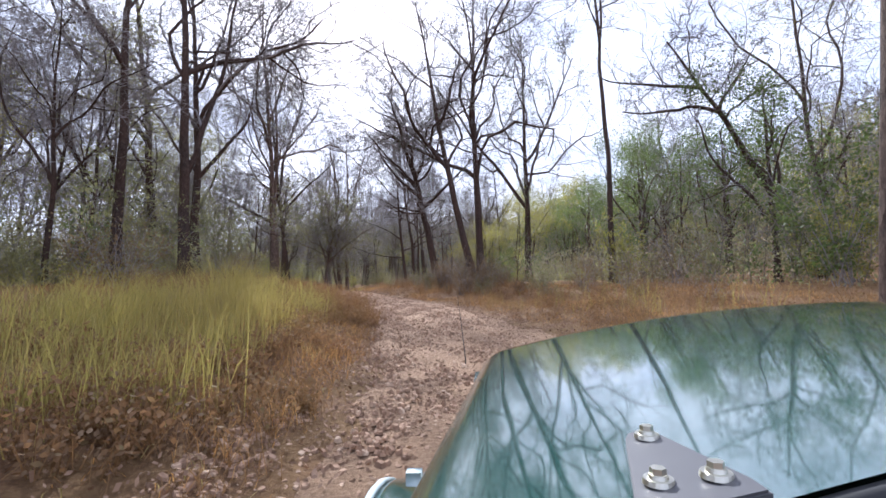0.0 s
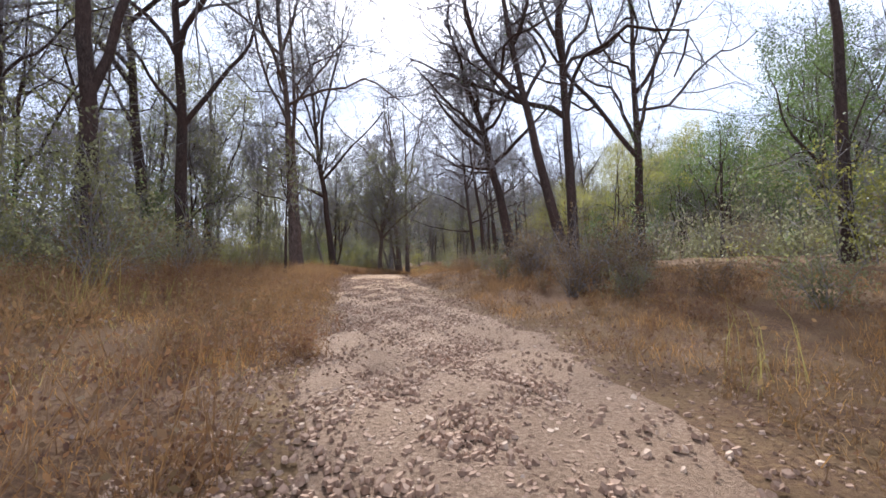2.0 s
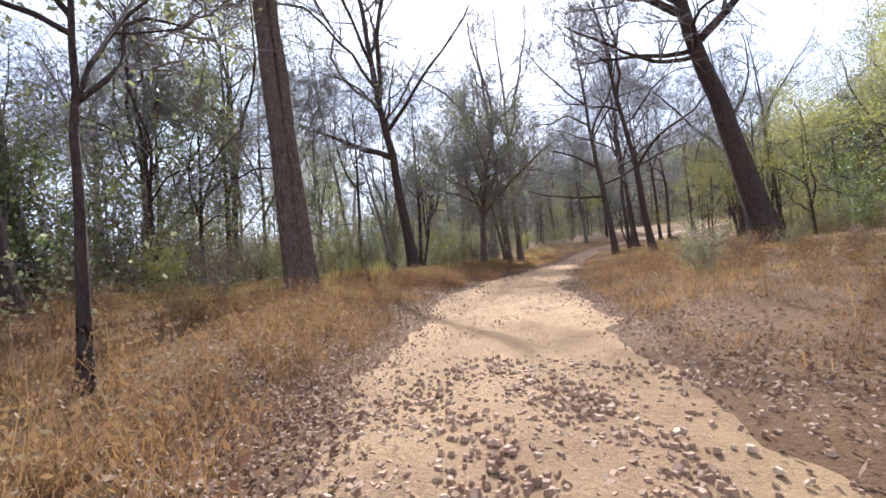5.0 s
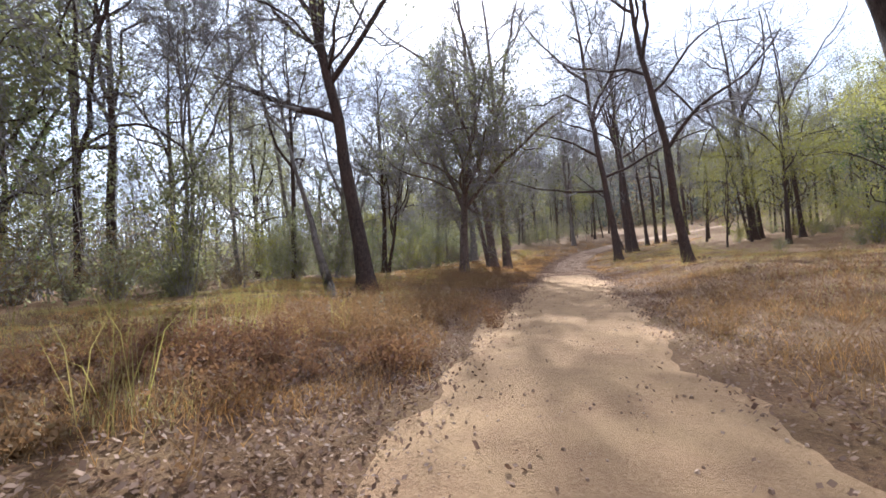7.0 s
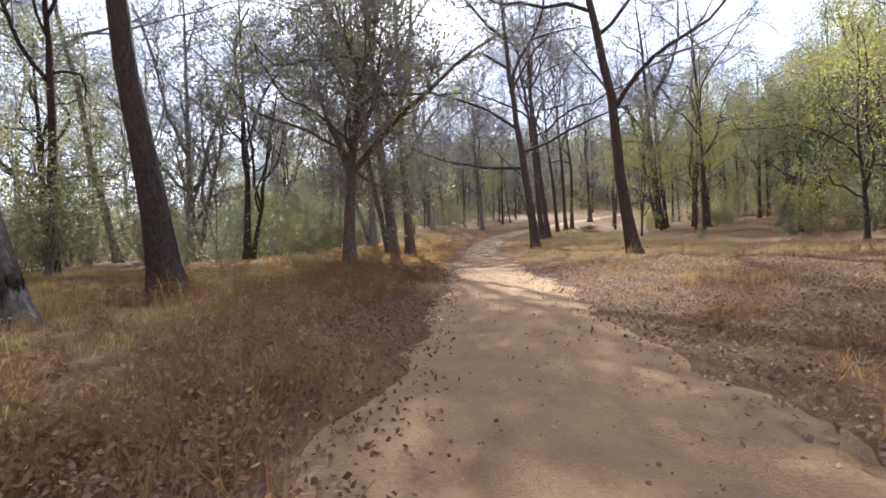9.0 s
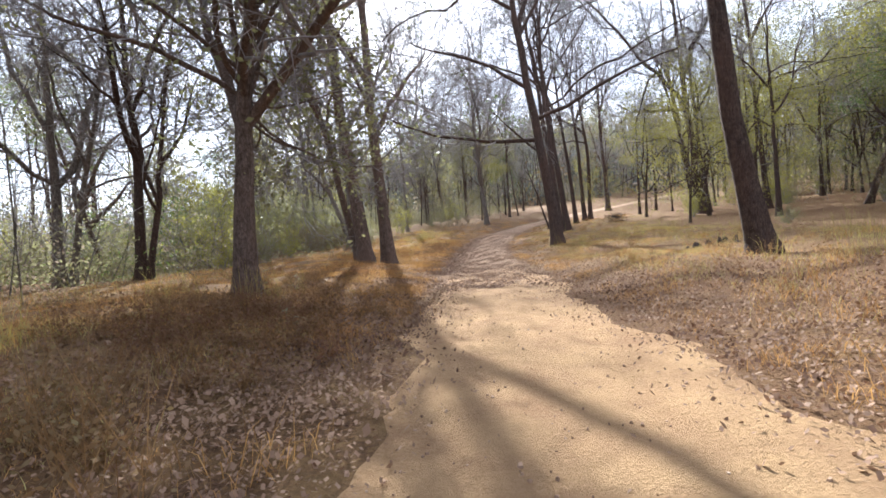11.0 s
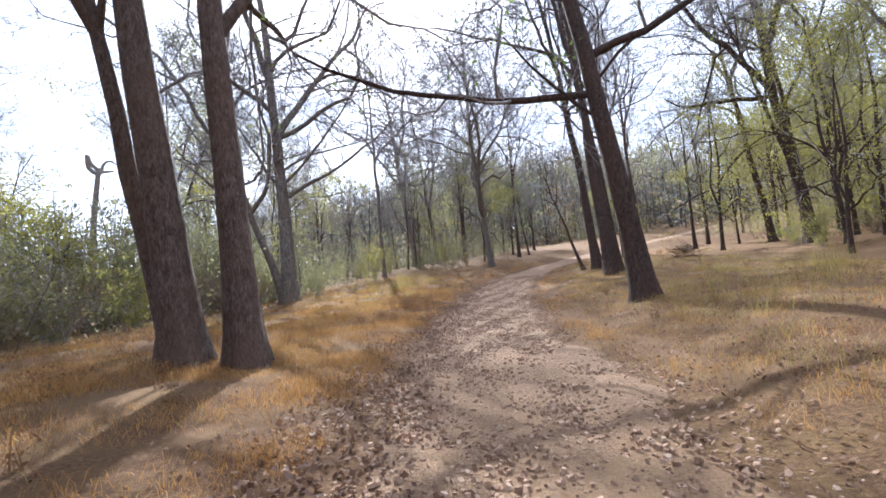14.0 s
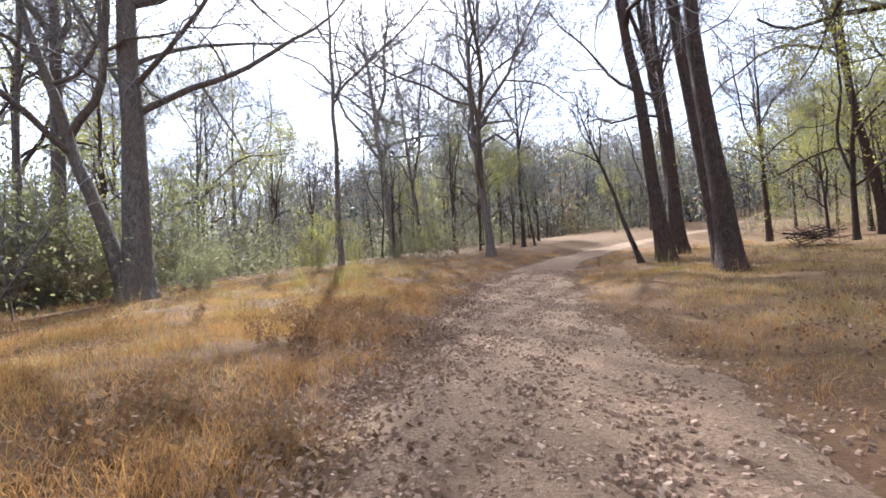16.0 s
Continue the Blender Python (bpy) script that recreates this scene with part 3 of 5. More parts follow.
old_tree(-29.6, 81.5, 0.18, 4.8, "bushy young tree with a full green crown", fork=0.12, limbs=12, detail=(6, 5, 0), reach=0.44, rise=36, leaves=3200, leaf_mat=leaf_yellow, leaf_size=0.16, seg=3)
old_tree(-6.1, 77.8, 0.7, 22, "large dark tree leaning over the bend of the road", lean=(-0.09, 0.02), fork=0.48,
         extra=[(6.4, -88, 14, 9.5, 0.13), (7.6, 88, 20, 9, 0.14), (5.6, -80, 32, 4, 0.07), (9.5, -80, 40, 8, 0.13)], leaves=2600, leaf_mat=leaf_dark, leaf_size=0.15)
old_tree(-22.0, 88.2, 0.84, 21, "old leafless tree with a second curving stem", lean=(-0.02, -0.01), fork=0.36, rise=40, reach=0.4, limbs=12, detail=(6, 6, 5), lift=0.03, thick=0.012, wood=bark_grey, twin=[(-0.3, 0.0, 0.5, 15, (-0.28, -0.1))],
         extra=[(5.8, 70, 45, 9, 0.12), (6.6, 100, 32, 8, 0.09), (6.5, -60, 50, 8, 0.1), (7.4, 50, 40, 8, 0.08)])
old_tree(-27.0, 90.5, 0.6, 20, "tall leafless tree with grey bark", lean=(-0.05, 0), fork=0.4, wood=bark_grey)
old_tree(-20.0, 102.0, 0.36, 21, "tall thin leafless tree with short limbs", lean=(-0.06, 0), fork=0.4, limbs=14, reach=0.22, wood=bark_grey)
old_tree(-21.5, 127, 0.95, 24, "wide leafless tree with a rounded crown", lean=(-0.08, 0), fork=0.34, rise=42, reach=0.5, limbs=22, lift=0.02, wood=bark_grey, **FAR)
old_tree(-18.5, 128, 0.6, 22, lean=(-0.07, 0), fork=0.32, rise=42, reach=0.45, limbs=16, **FAR)
old_tree(-10.8, 106.5, 0.56, 19, "grey leafless tree with a vase-shaped crown", lean=(-0.03, 0), fork=0.2, rise=50, reach=0.52, limbs=22, detail=(8, 7, 6), thick=0.014, wood=bark_grey, extra=[(2.6, 80, 40, 5, 0.08)])
old_tree(-4.8, 129, 0.35, 9, "low dark tree with a few leaves", fork=0.3, leaves=900, leaf_mat=leaf_dark, **FAR)
old_tree(-4.5, 88.3, 0.56, 20, "dark tree with a wavy trunk", lean=(-0.05, 0.03), fork=0.5)
old_tree(-3.5, 90.6, 0.58, 21, lean=(-0.1, 0.04), fork=0.5)
old_tree(-3.6, 95.0, 0.64, 21, lean=(-0.13, 0.04), fork=0.42)
old_tree(-1.3, 98.8, 0.45, 20, lean=(-0.08, 0), fork=0.42, **FAR)
old_tree(-4.5, 95.6, 0.24, 8, "thin leaning young tree beside the road", lean=(-0.3, 0.1), fork=0.5, limbs=5, detail=(4, 4, 0))
old_tree(9.3, 94.3, 0.8, 21, "forked tree with sparse yellow-green leaves", lean=(-0.07, 0.03), fork=0.4, leaves=1600, leaf_mat=leaf_yellow)
old_tree(8.3, 92.2, 0.34, 16, "slim leaning tree with yellow-green leaves", lean=(-0.2, 0.08), fork=0.4, leaves=1300, leaf_mat=leaf_yellow)
old_tree(10.6, 96.0, 0.5, 19, lean=(-0.07, 0.03), fork=0.42, **FAR)
old_tree(12.5, 104, 0.6, 20, lean=(-0.06, 0), fork=0.42, **FAR)
old_tree(7.4, 121.0, 0.7, 21, lean=(-0.03, 0), fork=0.45, **FAR)
old_tree(2.1, 108.3, 0.55, 20, lean=(-0.02, 0), fork=0.45, **FAR)
old_tree(0.3, 102.6, 0.5, 20, lean=(-0.05, 0), fork=0.45, **FAR)
old_tree(12.0, 89.0, 0.5, 19, lean=(-0.07, 0.03), fork=0.42, **FAR)
old_tree(15.5, 84, 0.42, 17, "slim tree leaning towards the slope", lean=(0.27, -0.14), fork=0.5, leaves=900, leaf_mat=leaf_yellow, **FAR)
old_tree(-31.5, 61.5, 0.4, 11.5, "broad forest tree with dusty, haze-paled olive foliage", fork=0.2, limbs=14, reach=0.42, rise=36, leaves=11000, leaf_mat=leaf_dusty_haze, leaf_size=0.15, detail=(6, 5, 0), seg=3)
old_tree(-28.5, 62.5, 0.36, 20, lean=(-0.14, -0.1), fork=0.45, wood=bark_grey, leaves=900, leaf_mat=leaf_olive, **FAR)
old_tree(-27.0, 66.0, 0.44, 13, "forked pale tree at the edge of a clearing", fork=0.25, rise=60, limbs=6, wood=bark_grey, twin=[(0.5, 0, 0.3, 11, (0.2, 0.0))])
old_tree(-23.6, 66.2, 0.4, 13, "forked tree with a leafy top", fork=0.25, rise=58, leaves=1600, leaf_mat=leaf_olive, twin=[(0.3, 0, 0.28, 11, (0.2, 0.0))])

# ---- the forest behind ----
HEROES = [(o.location.x, o.location.y) for o in scene.objects if o.parent is None and o.name.startswith("tree")]
KINDS = [
    (dict(dia=0.36, height=17, fork=0.36, limbs=9, detail=(7, 7, 6), seg=3, thick=0.0125, rise=44, reach=0.38), "slim leafless tree in the forest"),
    (dict(dia=0.44, height=20, fork=0.36, limbs=10, detail=(7, 7, 6), seg=3, thick=0.0125, rise=50, reach=0.38), "tall leafless tree in the forest"),
    (dict(dia=0.3, height=14, fork=0.32, limbs=9, detail=(7, 7, 6), seg=3, thick=0.0125, lean=(-0.1, 0.02), reach=0.4), "slim leaning leafless forest tree"),
    (dict(dia=0.52, height=18, fork=0.27, limbs=12, detail=(7, 7, 6), seg=3, thick=0.0125, rise=36, reach=0.46), "spreading leafless tree in the forest"),
    (dict(dia=0.3, height=14, fork=0.25, limbs=10, detail=(5, 4, 0), seg=3, thick=0.011, leaves=6200, leaf_mat=leaf_olive, leaf_size=0.135, reach=0.4, rise=38), "forest tree with thin olive foliage"),
    (dict(dia=0.26, height=12, fork=0.18, limbs=10, detail=(5, 4, 0), seg=3, thick=0.011, leaves=6600, leaf_mat=leaf_yellow, leaf_size=0.125, reach=0.38, rise=38), "young forest tree with yellow-green leaves"),
    (dict(dia=0.4, height=13, fork=0.2, limbs=11, detail=(5, 4, 0), seg=3, thick=0.011, leaves=7600, leaf_mat=leaf_dark, leaf_size=0.145, reach=0.42, rise=34), "forest tree with a dense dark green crown"),
    (dict(dia=0.2, height=13, fork=0.42, limbs=8, detail=(6, 7, 6), seg=3, thick=0.0125, wood=bark_grey, reach=0.34), "thin grey leafless forest tree"),
]
protos = []
for i, (k, text) in enumerate(KINDS):
    p = tree_parts(500 + i, sides=8, **k)
    tagged(p, text, "tree", "trees of the forest")
    protos.append(p)


def clear_of_road(x, y, gap):
    """Off the road by gap, and off the open grass on its left."""
    return abs(x - float(road_x(y))) > gap and not (-21.5 < x < -9 and 36 < y < 56)


rng = np.random.default_rng(11)
taken = list(HEROES)
used = [False] * len(protos)


def plant(i, x, y, s):
    m = Matrix.Translation((x, y, float(terrain(x, y)) - 0.1)) @ Matrix.Rotation(rng.uniform(0, 6.28), 4, "Z") @ Matrix.Diagonal((s, s, s * rng.uniform(0.9, 1.15), 1))
    if not used[i]:
        used[i] = True
        protos[i].matrix_basis = m
        return protos[i]
    if y > 84 and abs((x + 10.3) * 0.722 + (y - 61.4) * 0.691) < 4.5:      # a gap in the forest before the dead tree
        return None
    return copy_thing(protos[i], m)


def kind_for(x, y):
    """The mix of trees: bare and slim to the left, leafy and yellow-green up the right-hand slope."""
    d = x - float(road_x(y))
    if d > 0 and y < 80:
        w = [2, 2, 1, 1, 2, 2, 4, 1]
    elif d > 0:
        w = [4, 3, 3, 1, 2, 4, 0.5, 2]
    elif y < 30:
        w = [3, 3, 3, 2, 4, 2, 0.5, 3]
    else:
        w = [3, 3, 3, 2, 4, 1.5, 0.3, 3]
    w = np.array(w, float)
    return int(rng.choice(len(w), p=w / w.sum()))


def wood_lot(count, x0, x1, y0, y1, gap, apart):
    made = tries = 0
    while made < count and tries < count * 30:
        tries += 1
        x, y = rng.uniform(x0, x1), rng.uniform(y0, y1)
        if not clear_of_road(x, y, gap) or (-38 < x and 54 < y < 86 and x < -14) or any((x - a) ** 2 + (y - b) ** 2 < apart ** 2 for a, b in taken):
            continue
        taken.append((x, y))
        plant(kind_for(x, y), x, y, rng.uniform(0.75, 1.2))
        made += 1


for i, x, y, s in ((5, 5.0, 96.5, 1.0), (5, 7.5, 89.0, 1.1), (5, 12.0, 92.5, 1.2), (5, 4.0, 84.0, 0.8), (5, 9.5, 86.0, 0.9), (5, 14.5, 98.0, 1.2), (5, 6.0, 62.0, 0.75),
                   (5, 9.5, 57.5, 0.9), (5, 12.5, 63.0, 1.0), (4, 14.0, 69.0, 1.1), (6, 17.0, 52.0, 1.0), (6, 20.0, 44.0, 1.1), (6, 16.5, 37.0, 0.9), (6, 25.0, 50.0, 1.2), (6, 22.0, 62.0, 1.1), (7, -25.0, 52.5, 1.1), (3, -30.0, 50.0, 1.0), (4, -27.0, 46.5, 1.1), (4, -33.0, 56.0, 1.2), (7, -23.0, 47.5, 0.9), (7, -24.2, 49.0, 1.0), (0, -22.5, 53.5, 0.8), (6, -36.0, 49.0, 1.1), (4, -29.0, 43.0, 1.1)):
    taken.append((x, y))
    plant(i, x, y, s)
wood_lot(44, -50, -14, 8, 50, 12, 2.6)
wood_lot(26, -55, -24, 50, 100, 14, 3.0)
wood_lot(26, -60, 0, 108, 150, 8, 3.2)
wood_lot(20, -52, -27, 87, 132, 8, 2.6)
wood_lot(14, -26, -6, 112, 140, 7, 2.6)
wood_lot(30, 12, 50, 18, 75, 11, 3.0)
wood_lot(34, 4, 48, 74, 130, 9, 3.0)
wood_lot(24, 6, 60, 130, 175, 7, 4.0)
for _ in range(46):
    x, y = rng.uniform(17, 42), rng.uniform(62, 128)
    if clear_of_road(x, y, 12):
        plant(int(rng.choice([5, 5, 5, 4, 4, 6])), x, y, rng.uniform(0.9, 1.35))
wood_lot(14, 3, 30, -20, 14, 9, 4.0)
wood_lot(16, -40, -6, -22, 8, 9, 4.0)


# ---- undergrowth ----
def shrub_parts(seed, height, width, leaves, mat, leaf_size, stems=9):
    rng = np.random.default_rng(seed)
    root = new("shrub")
    lines = []
    for s in range(stems):
        az = rng.uniform(0, 6.28)
        way = np.array([math.cos(az) * width, math.sin(az) * width, height]) / height * rng.uniform(0.5, 1.0)
        way[2] = 1.0
        lines.append(bough(rng, np.array([rng.normal(0, 0.1), rng.normal(0, 0.1), -0.1]), way, height * rng.uniform(0.7, 1.1), 0.018, 6, 0, 0, 0.14))
    twigs = branches(rng, lines, 7, 50, 0.45, 2, 3, 0.6, 0.0, 0.15, 0.25)
    tagged(tube_object("stem", [(p, r, 3) for p, r in lines] , twig_bark_haze, root), kind="stuff")
    a, e = np.array([p[0] for p, _ in twigs]), np.array([p[-1] for p, _ in twigs])
    s = np.cross(e - a, rng.normal(0, 1, a.shape))
    s *= 0.006 / (np.linalg.norm(s, axis=1)[:, None] + 1e-9)
    tagged(flat_mesh("twig", np.stack([a - s, a + s, e + s * 0.5, e - s * 0.5], 1), 4, twig_bark_haze, root), kind="stuff")
    pick = rng.integers(0, len(twigs), leaves)
    pos = np.array([twigs[i][0][rng.integers(0, 2)] for i in pick]) + rng.normal(0, 0.1, (leaves, 3))
    pos[:, 2] = np.abs(pos[:, 2])
    tagged(flat_mesh("foliage", leaf_quads(rng, pos, leaf_size), 4, mat, root), kind="stuff")
    return root


SHRUBS = [
    (shrub_parts(900, 2.4, 1.1, 2300, leaf_olive, 0.085), "olive-green shrub on the forest floor"),
    (shrub_parts(901, 1.6, 1.0, 1800, leaf_olive, 0.08), "low olive-green shrub among dry grass"),
    (shrub_parts(902, 2.8, 1.1, 2500, leaf_yellow, 0.085), "yellow-green shrub on the forest floor"),
    (shrub_parts(903, 1.5, 1.1, 1300, leaf_brown, 0.085), "dry brown shrub with withered leaves"),
    (shrub_parts(904, 3.4, 1.4, 2800, leaf_dark, 0.1), "dark green shrub on the forest floor"),
    (shrub_parts(905, 2.2, 1.2, 1000, leaf_brown, 0.09, 14), "tangled dry brown thicket of thin stems"),
    (shrub_parts(906, 4.2, 1.5, 3200, leaf_olive, 0.105, 12), "tall olive-green bush under the trees"),
]
shrub_used = [False] * len(SHRUBS)


def plant_shrub(i, x, y, s):
    root, text = SHRUBS[i]
    m = Matrix.Translation((x, y, float(terrain(x, y)) - 0.03)) @ Matrix.Rotation(rng.uniform(0, 6.28), 4, "Z") @ Matrix.Scale(s, 4)
    if not shrub_used[i]:
        shrub_used[i] = True
        root.matrix_basis = m
        tagged(root, text, "shrub", "undergrowth")
        return
    copy_thing(root, m)


def thicket(count, x0, x1, y0, y1, gap, weights, s0=0.7, s1=1.3):
    made = tries = 0
    w = np.array(weights, float)
    while made < count and tries < count * 20:
        tries += 1
        x, y = rng.uniform(x0, x1), rng.uniform(y0, y1)
        if clear_of_road(x, y, gap):
            plant_shrub(int(rng.choice(len(w), p=w / w.sum())), x, y, rng.uniform(s0, s1))
            made += 1


thicket(54, -36, -11, 8, 48, 10, [4, 4, 2, 4, 0.5, 5, 2])
thicket(44, 8, 28, 12, 56, 11.5, [4, 3, 1, 4, 3, 4, 2])
thicket(26, -40, -20, 46, 60, 11.5, [3, 3, 2, 4, 1, 4, 3])
thicket(54, -38, -23, 58, 90, 12.5, [6, 5, 5, 1, 1, 2, 4], 0.6, 1.15)
thicket(40, -40, -10, 84, 125, 8, [5, 5, 2, 4, 0.5, 3, 1.5], 0.6, 1.05)
thicket(50, 5, 34, 60, 112, 15, [3, 2, 6, 2, 1, 1, 4])
thicket(6, 5, 24, -6, 14, 5.5, [3, 3, 1, 3, 3, 3, 2])
thicket(8, -40, -14, 0, 10, 9, [3, 3, 1, 3, 3, 3, 3])


def roadside(count, y0, y1, d0, d1, weights, s0, s1):
    """Bushes at a given distance from the middle of the road."""
    w = np.array(weights, float)
    for _ in range(count):
        y = rng.uniform(y0, y1)
        x = float(road_x(y)) + rng.uniform(d0, d1)
        if clear_of_road(x, y, 2):
            plant_shrub(int(rng.choice(len(w), p=w / w.sum())), x, y, rng.uniform(s0, s1))


roadside(30, 10, 46, 3.6, 8.5, [0.5, 1, 0, 5, 0, 4, 0], 0.4, 0.7)
roadside(16, 16, 46, -10.0, -6.0, [2, 2, 0.5, 4, 0.3, 4, 0.5], 0.5, 0.9)
roadside(30, 12, 50, -16.0, -9.0, [5, 4, 1, 3, 1, 3, 4], 0.8, 1.3)
roadside(14, 17, 34, 4.0, 8.5, [0, 1, 0, 5, 0, 5, 0], 0.6, 0.9)
roadside(26, 70, 94, -17.5, -13.0, [1, 1, 1, 5, 0, 6, 1], 0.75, 1.15)
roadside(12, 74, 92, -22.0, -17.0, [1, 0, 4, 0, 0, 1, 5], 0.9, 1.3)


def twisted_snag(x, y, high, size, seed):
    """A dead trunk, bare up to its broken top, where two bent arms reach out like horns."""
    rng = np.random.default_rng(seed)
    root = new("dead_tree")
    lean = np.array([0.05, 0.05])
    u = np.linspace(0, 1, 9)
    trunk = np.stack([lean[0] * high * u + 0.12 * np.sin(u * 7), lean[1] * high * u, u * high - 0.3], 1)
    across = np.array([0.69, 0.72, 0.0])
    up = np.array([0.0, 0.0, 1.0])

    def arm(steps, r0, r1):
        pts = [trunk[-1]]
        for a, b in steps:
            pts.append(pts[-1] + (across * a + up * b) * size + rng.normal(0, 0.03, 3))
        return np.array(pts), np.linspace(r0, r1, len(pts)), 7

    lines = [(trunk, np.linspace(0.5, 0.3, 9), 9),
             arm([(-0.25, 0.12), (-0.2, 0.25), (-0.08, 0.4), (0.0, 0.3), (0.02, 0.12)], 0.3, 0.24),
             arm([(-0.02, 0.3), (-0.25, 0.28), (-0.12, 0.3), (-0.02, 0.25)], 0.32, 0.24),
             arm([(0.22, 0.16), (0.3, 0.06), (0.3, 0.08)], 0.3, 0.1),
             arm([(0.15, 0.2), (0.1, 0.4), (0.18, 0.22), (0.25, 0.06), (0.3, -0.2)], 0.26, 0.09)]
    tube_object("trunk", lines, bark_grey, root)
    root.location = (x, y, float(terrain(x, y)))
    return tagged(root, "grey dead tree with a broken top of twisted bare arms", "dead tree")


twisted_snag(-63.5, 117.0, 18.8, 2.2, 7)


def brushwood():
    """The undergrowth deeper in the forest: thin saplings and bushes in an unbroken tangle."""
    rng = np.random.default_rng(78)
    root = new("brushwood")
    lots = [(-60, -20, 4, 58, 280, 0.9), (-62, -25, 56, 110, 430, 0.55), (-70, -8, 106, 155, 430, 0.75), (13, 55, 10, 80, 250, 0.85), (16, 60, 70, 130, 240, 0.7), (2, 70, 120, 185, 260, 0.7), (-60, 0, 150, 200, 100, 0.8),
            (-38, -23, 62, 104, 140, 0.4), (-24, -15, 12, 46, 60, 0.55), (8, 16, 14, 48, 40, 0.45)]
    pos, tall = [], []
    for x0, x1, y0, y1, n, f in lots:
        while n:
            x, y = rng.uniform(x0, x1), rng.uniform(y0, y1)
            if clear_of_road(x, y, 9):
                pos.append((x, y))
                tall.append(f)
                n -= 1
    pos, tall = np.array(pos), np.array(tall)
    z = terrain(pos[:, 0], pos[:, 1])
    saplings = []
    for (x, y), zz, f in zip(pos, z, tall):
        h = rng.uniform(3, 11) * f
        bx, by = x + rng.normal(0, 1.2), y + rng.normal(0, 1.2)
        tip = (bx + rng.normal(0, 0.8), by + rng.normal(0, 0.8), zz + h)
        saplings.append((np.array([(bx, by, zz - 0.2), ((bx + tip[0]) / 2 + rng.normal(0, 0.2), (by + tip[1]) / 2, zz + h * 0.5), tip]), np.array([0.026, 0.02, 0.01]), 3))
    tagged(tube_object("sapling", saplings, bark_grey, root), kind="stuff")
    twigs = []
    for pts, r, k in saplings:
        twigs += branches(rng, [(pts, r)], 9, 48, 0.36, 2, 3, 0.5, 0.05, 0.25, 0.2)
    tagged(tube_object("twig", [(p, np.maximum(r, 0.012), 3) for p, r in twigs], twig_bark_haze, root), kind="stuff")
    k = 230
    # every second bush takes the leaf colour with haze painted in
    for mat, some, size in ((leaf_dusty_haze, slice(0, None, 2), 0.145), (leaf_withered, slice(1, None, 4), 0.125), (leaf_olive, slice(3, None, 8), 0.13), (leaf_yellow, slice(7, None, 16), 0.12), (leaf_dark, slice(15, None, 16), 0.14)):
        c = np.repeat(np.column_stack([pos, z])[some], k, 0)
        m = len(c)
        t = rng.random(m) ** 0.8
        high = np.repeat((1.8 + 7.5 * rng.random(m // k) ** 2) * tall[some], k)
        wide = np.repeat(rng.uniform(0.5, 1.7, m // k), k) * (0.45 + np.sin(t * 2.4 + 0.3))
        lump = np.repeat(rng.normal(0, 0.8, (m // 10, 3)), 10, 0) * (1, 1, 0.5)
        p = c + lump + np.stack([rng.normal(0, 0.5, m) * wide, rng.normal(0, 0.5, m) * wide, t * high], 1)
        p[:, 2] = np.maximum(p[:, 2], c[:, 2] + 0.05)
        tagged(flat_mesh("foliage", leaf_quads(rng, p, size), 4, mat, root), kind="stuff")
    return tagged(root, "tangled saplings and bushes deep in the forest", "undergrowth", kind="stuff")


brushwood()


def far_forest():
    """Wooded slopes in the distance: many thin stems with ragged crowns of twigs and leaves, past counting."""
    rng = np.random.default_rng(77)
    lots = [(-2.9, 2.9, 95, 320, 560), (-0.55, 0.7, 105, 250, 520), (-1.3, -0.2, 80, 230, 420), (-0.4, 0.4, 100, 190, 480)]
    a = np.concatenate([rng.uniform(a0, a1, m) for a0, a1, _, _, m in lots])
    r = np.concatenate([rng.uniform(r0, r1, m) for _, _, r0, r1, m in lots])
    # the ridge and the hill are wooded all over
    x = np.concatenate([-5 + np.sin(a) * r * 0.95, rng.uniform(40, 104, 760), rng.uniform(-95, 100, 1050)])
    y = np.concatenate([55 + np.cos(a) * r, rng.uniform(0, 195, 760), rng.uniform(160, 262, 1050)])
    n = len(x)
    z = terrain(x, y)
    h = 5 + 15 * rng.random(n) ** 1.5
    stems = [(np.array([[x[i], y[i], z[i] - 1], [x[i] + rng.normal(0, 0.6), y[i], z[i] + h[i] * 0.5], [x[i] + rng.normal(0, 1), y[i], z[i] + h[i] * 0.95]]), np.array([0.15, 0.1, 0.04]), 3) for i in range(n)]
    root = new("far_forest")
    tagged(tube_object("stem", stems, bark, root), kind="stuff")
    # half the crowns carry the haze in their blue-grey leaf colour
    for mat, some in ((leaf_far_haze, np.arange(n)[::2]), (leaf_withered, np.arange(n)[1::8]), (leaf_brown, np.arange(n)[5::8]), (leaf_olive, np.arange(n)[3::4])):
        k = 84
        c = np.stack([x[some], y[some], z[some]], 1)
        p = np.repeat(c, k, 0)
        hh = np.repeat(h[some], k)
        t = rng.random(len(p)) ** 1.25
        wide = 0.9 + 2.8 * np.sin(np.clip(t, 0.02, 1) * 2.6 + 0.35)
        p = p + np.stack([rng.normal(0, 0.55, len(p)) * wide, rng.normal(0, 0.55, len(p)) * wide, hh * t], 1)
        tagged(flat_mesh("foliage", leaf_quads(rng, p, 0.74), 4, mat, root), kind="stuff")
    return tagged(root, "distant hazy woods on the far slopes", "woods", kind="stuff")


far_forest()


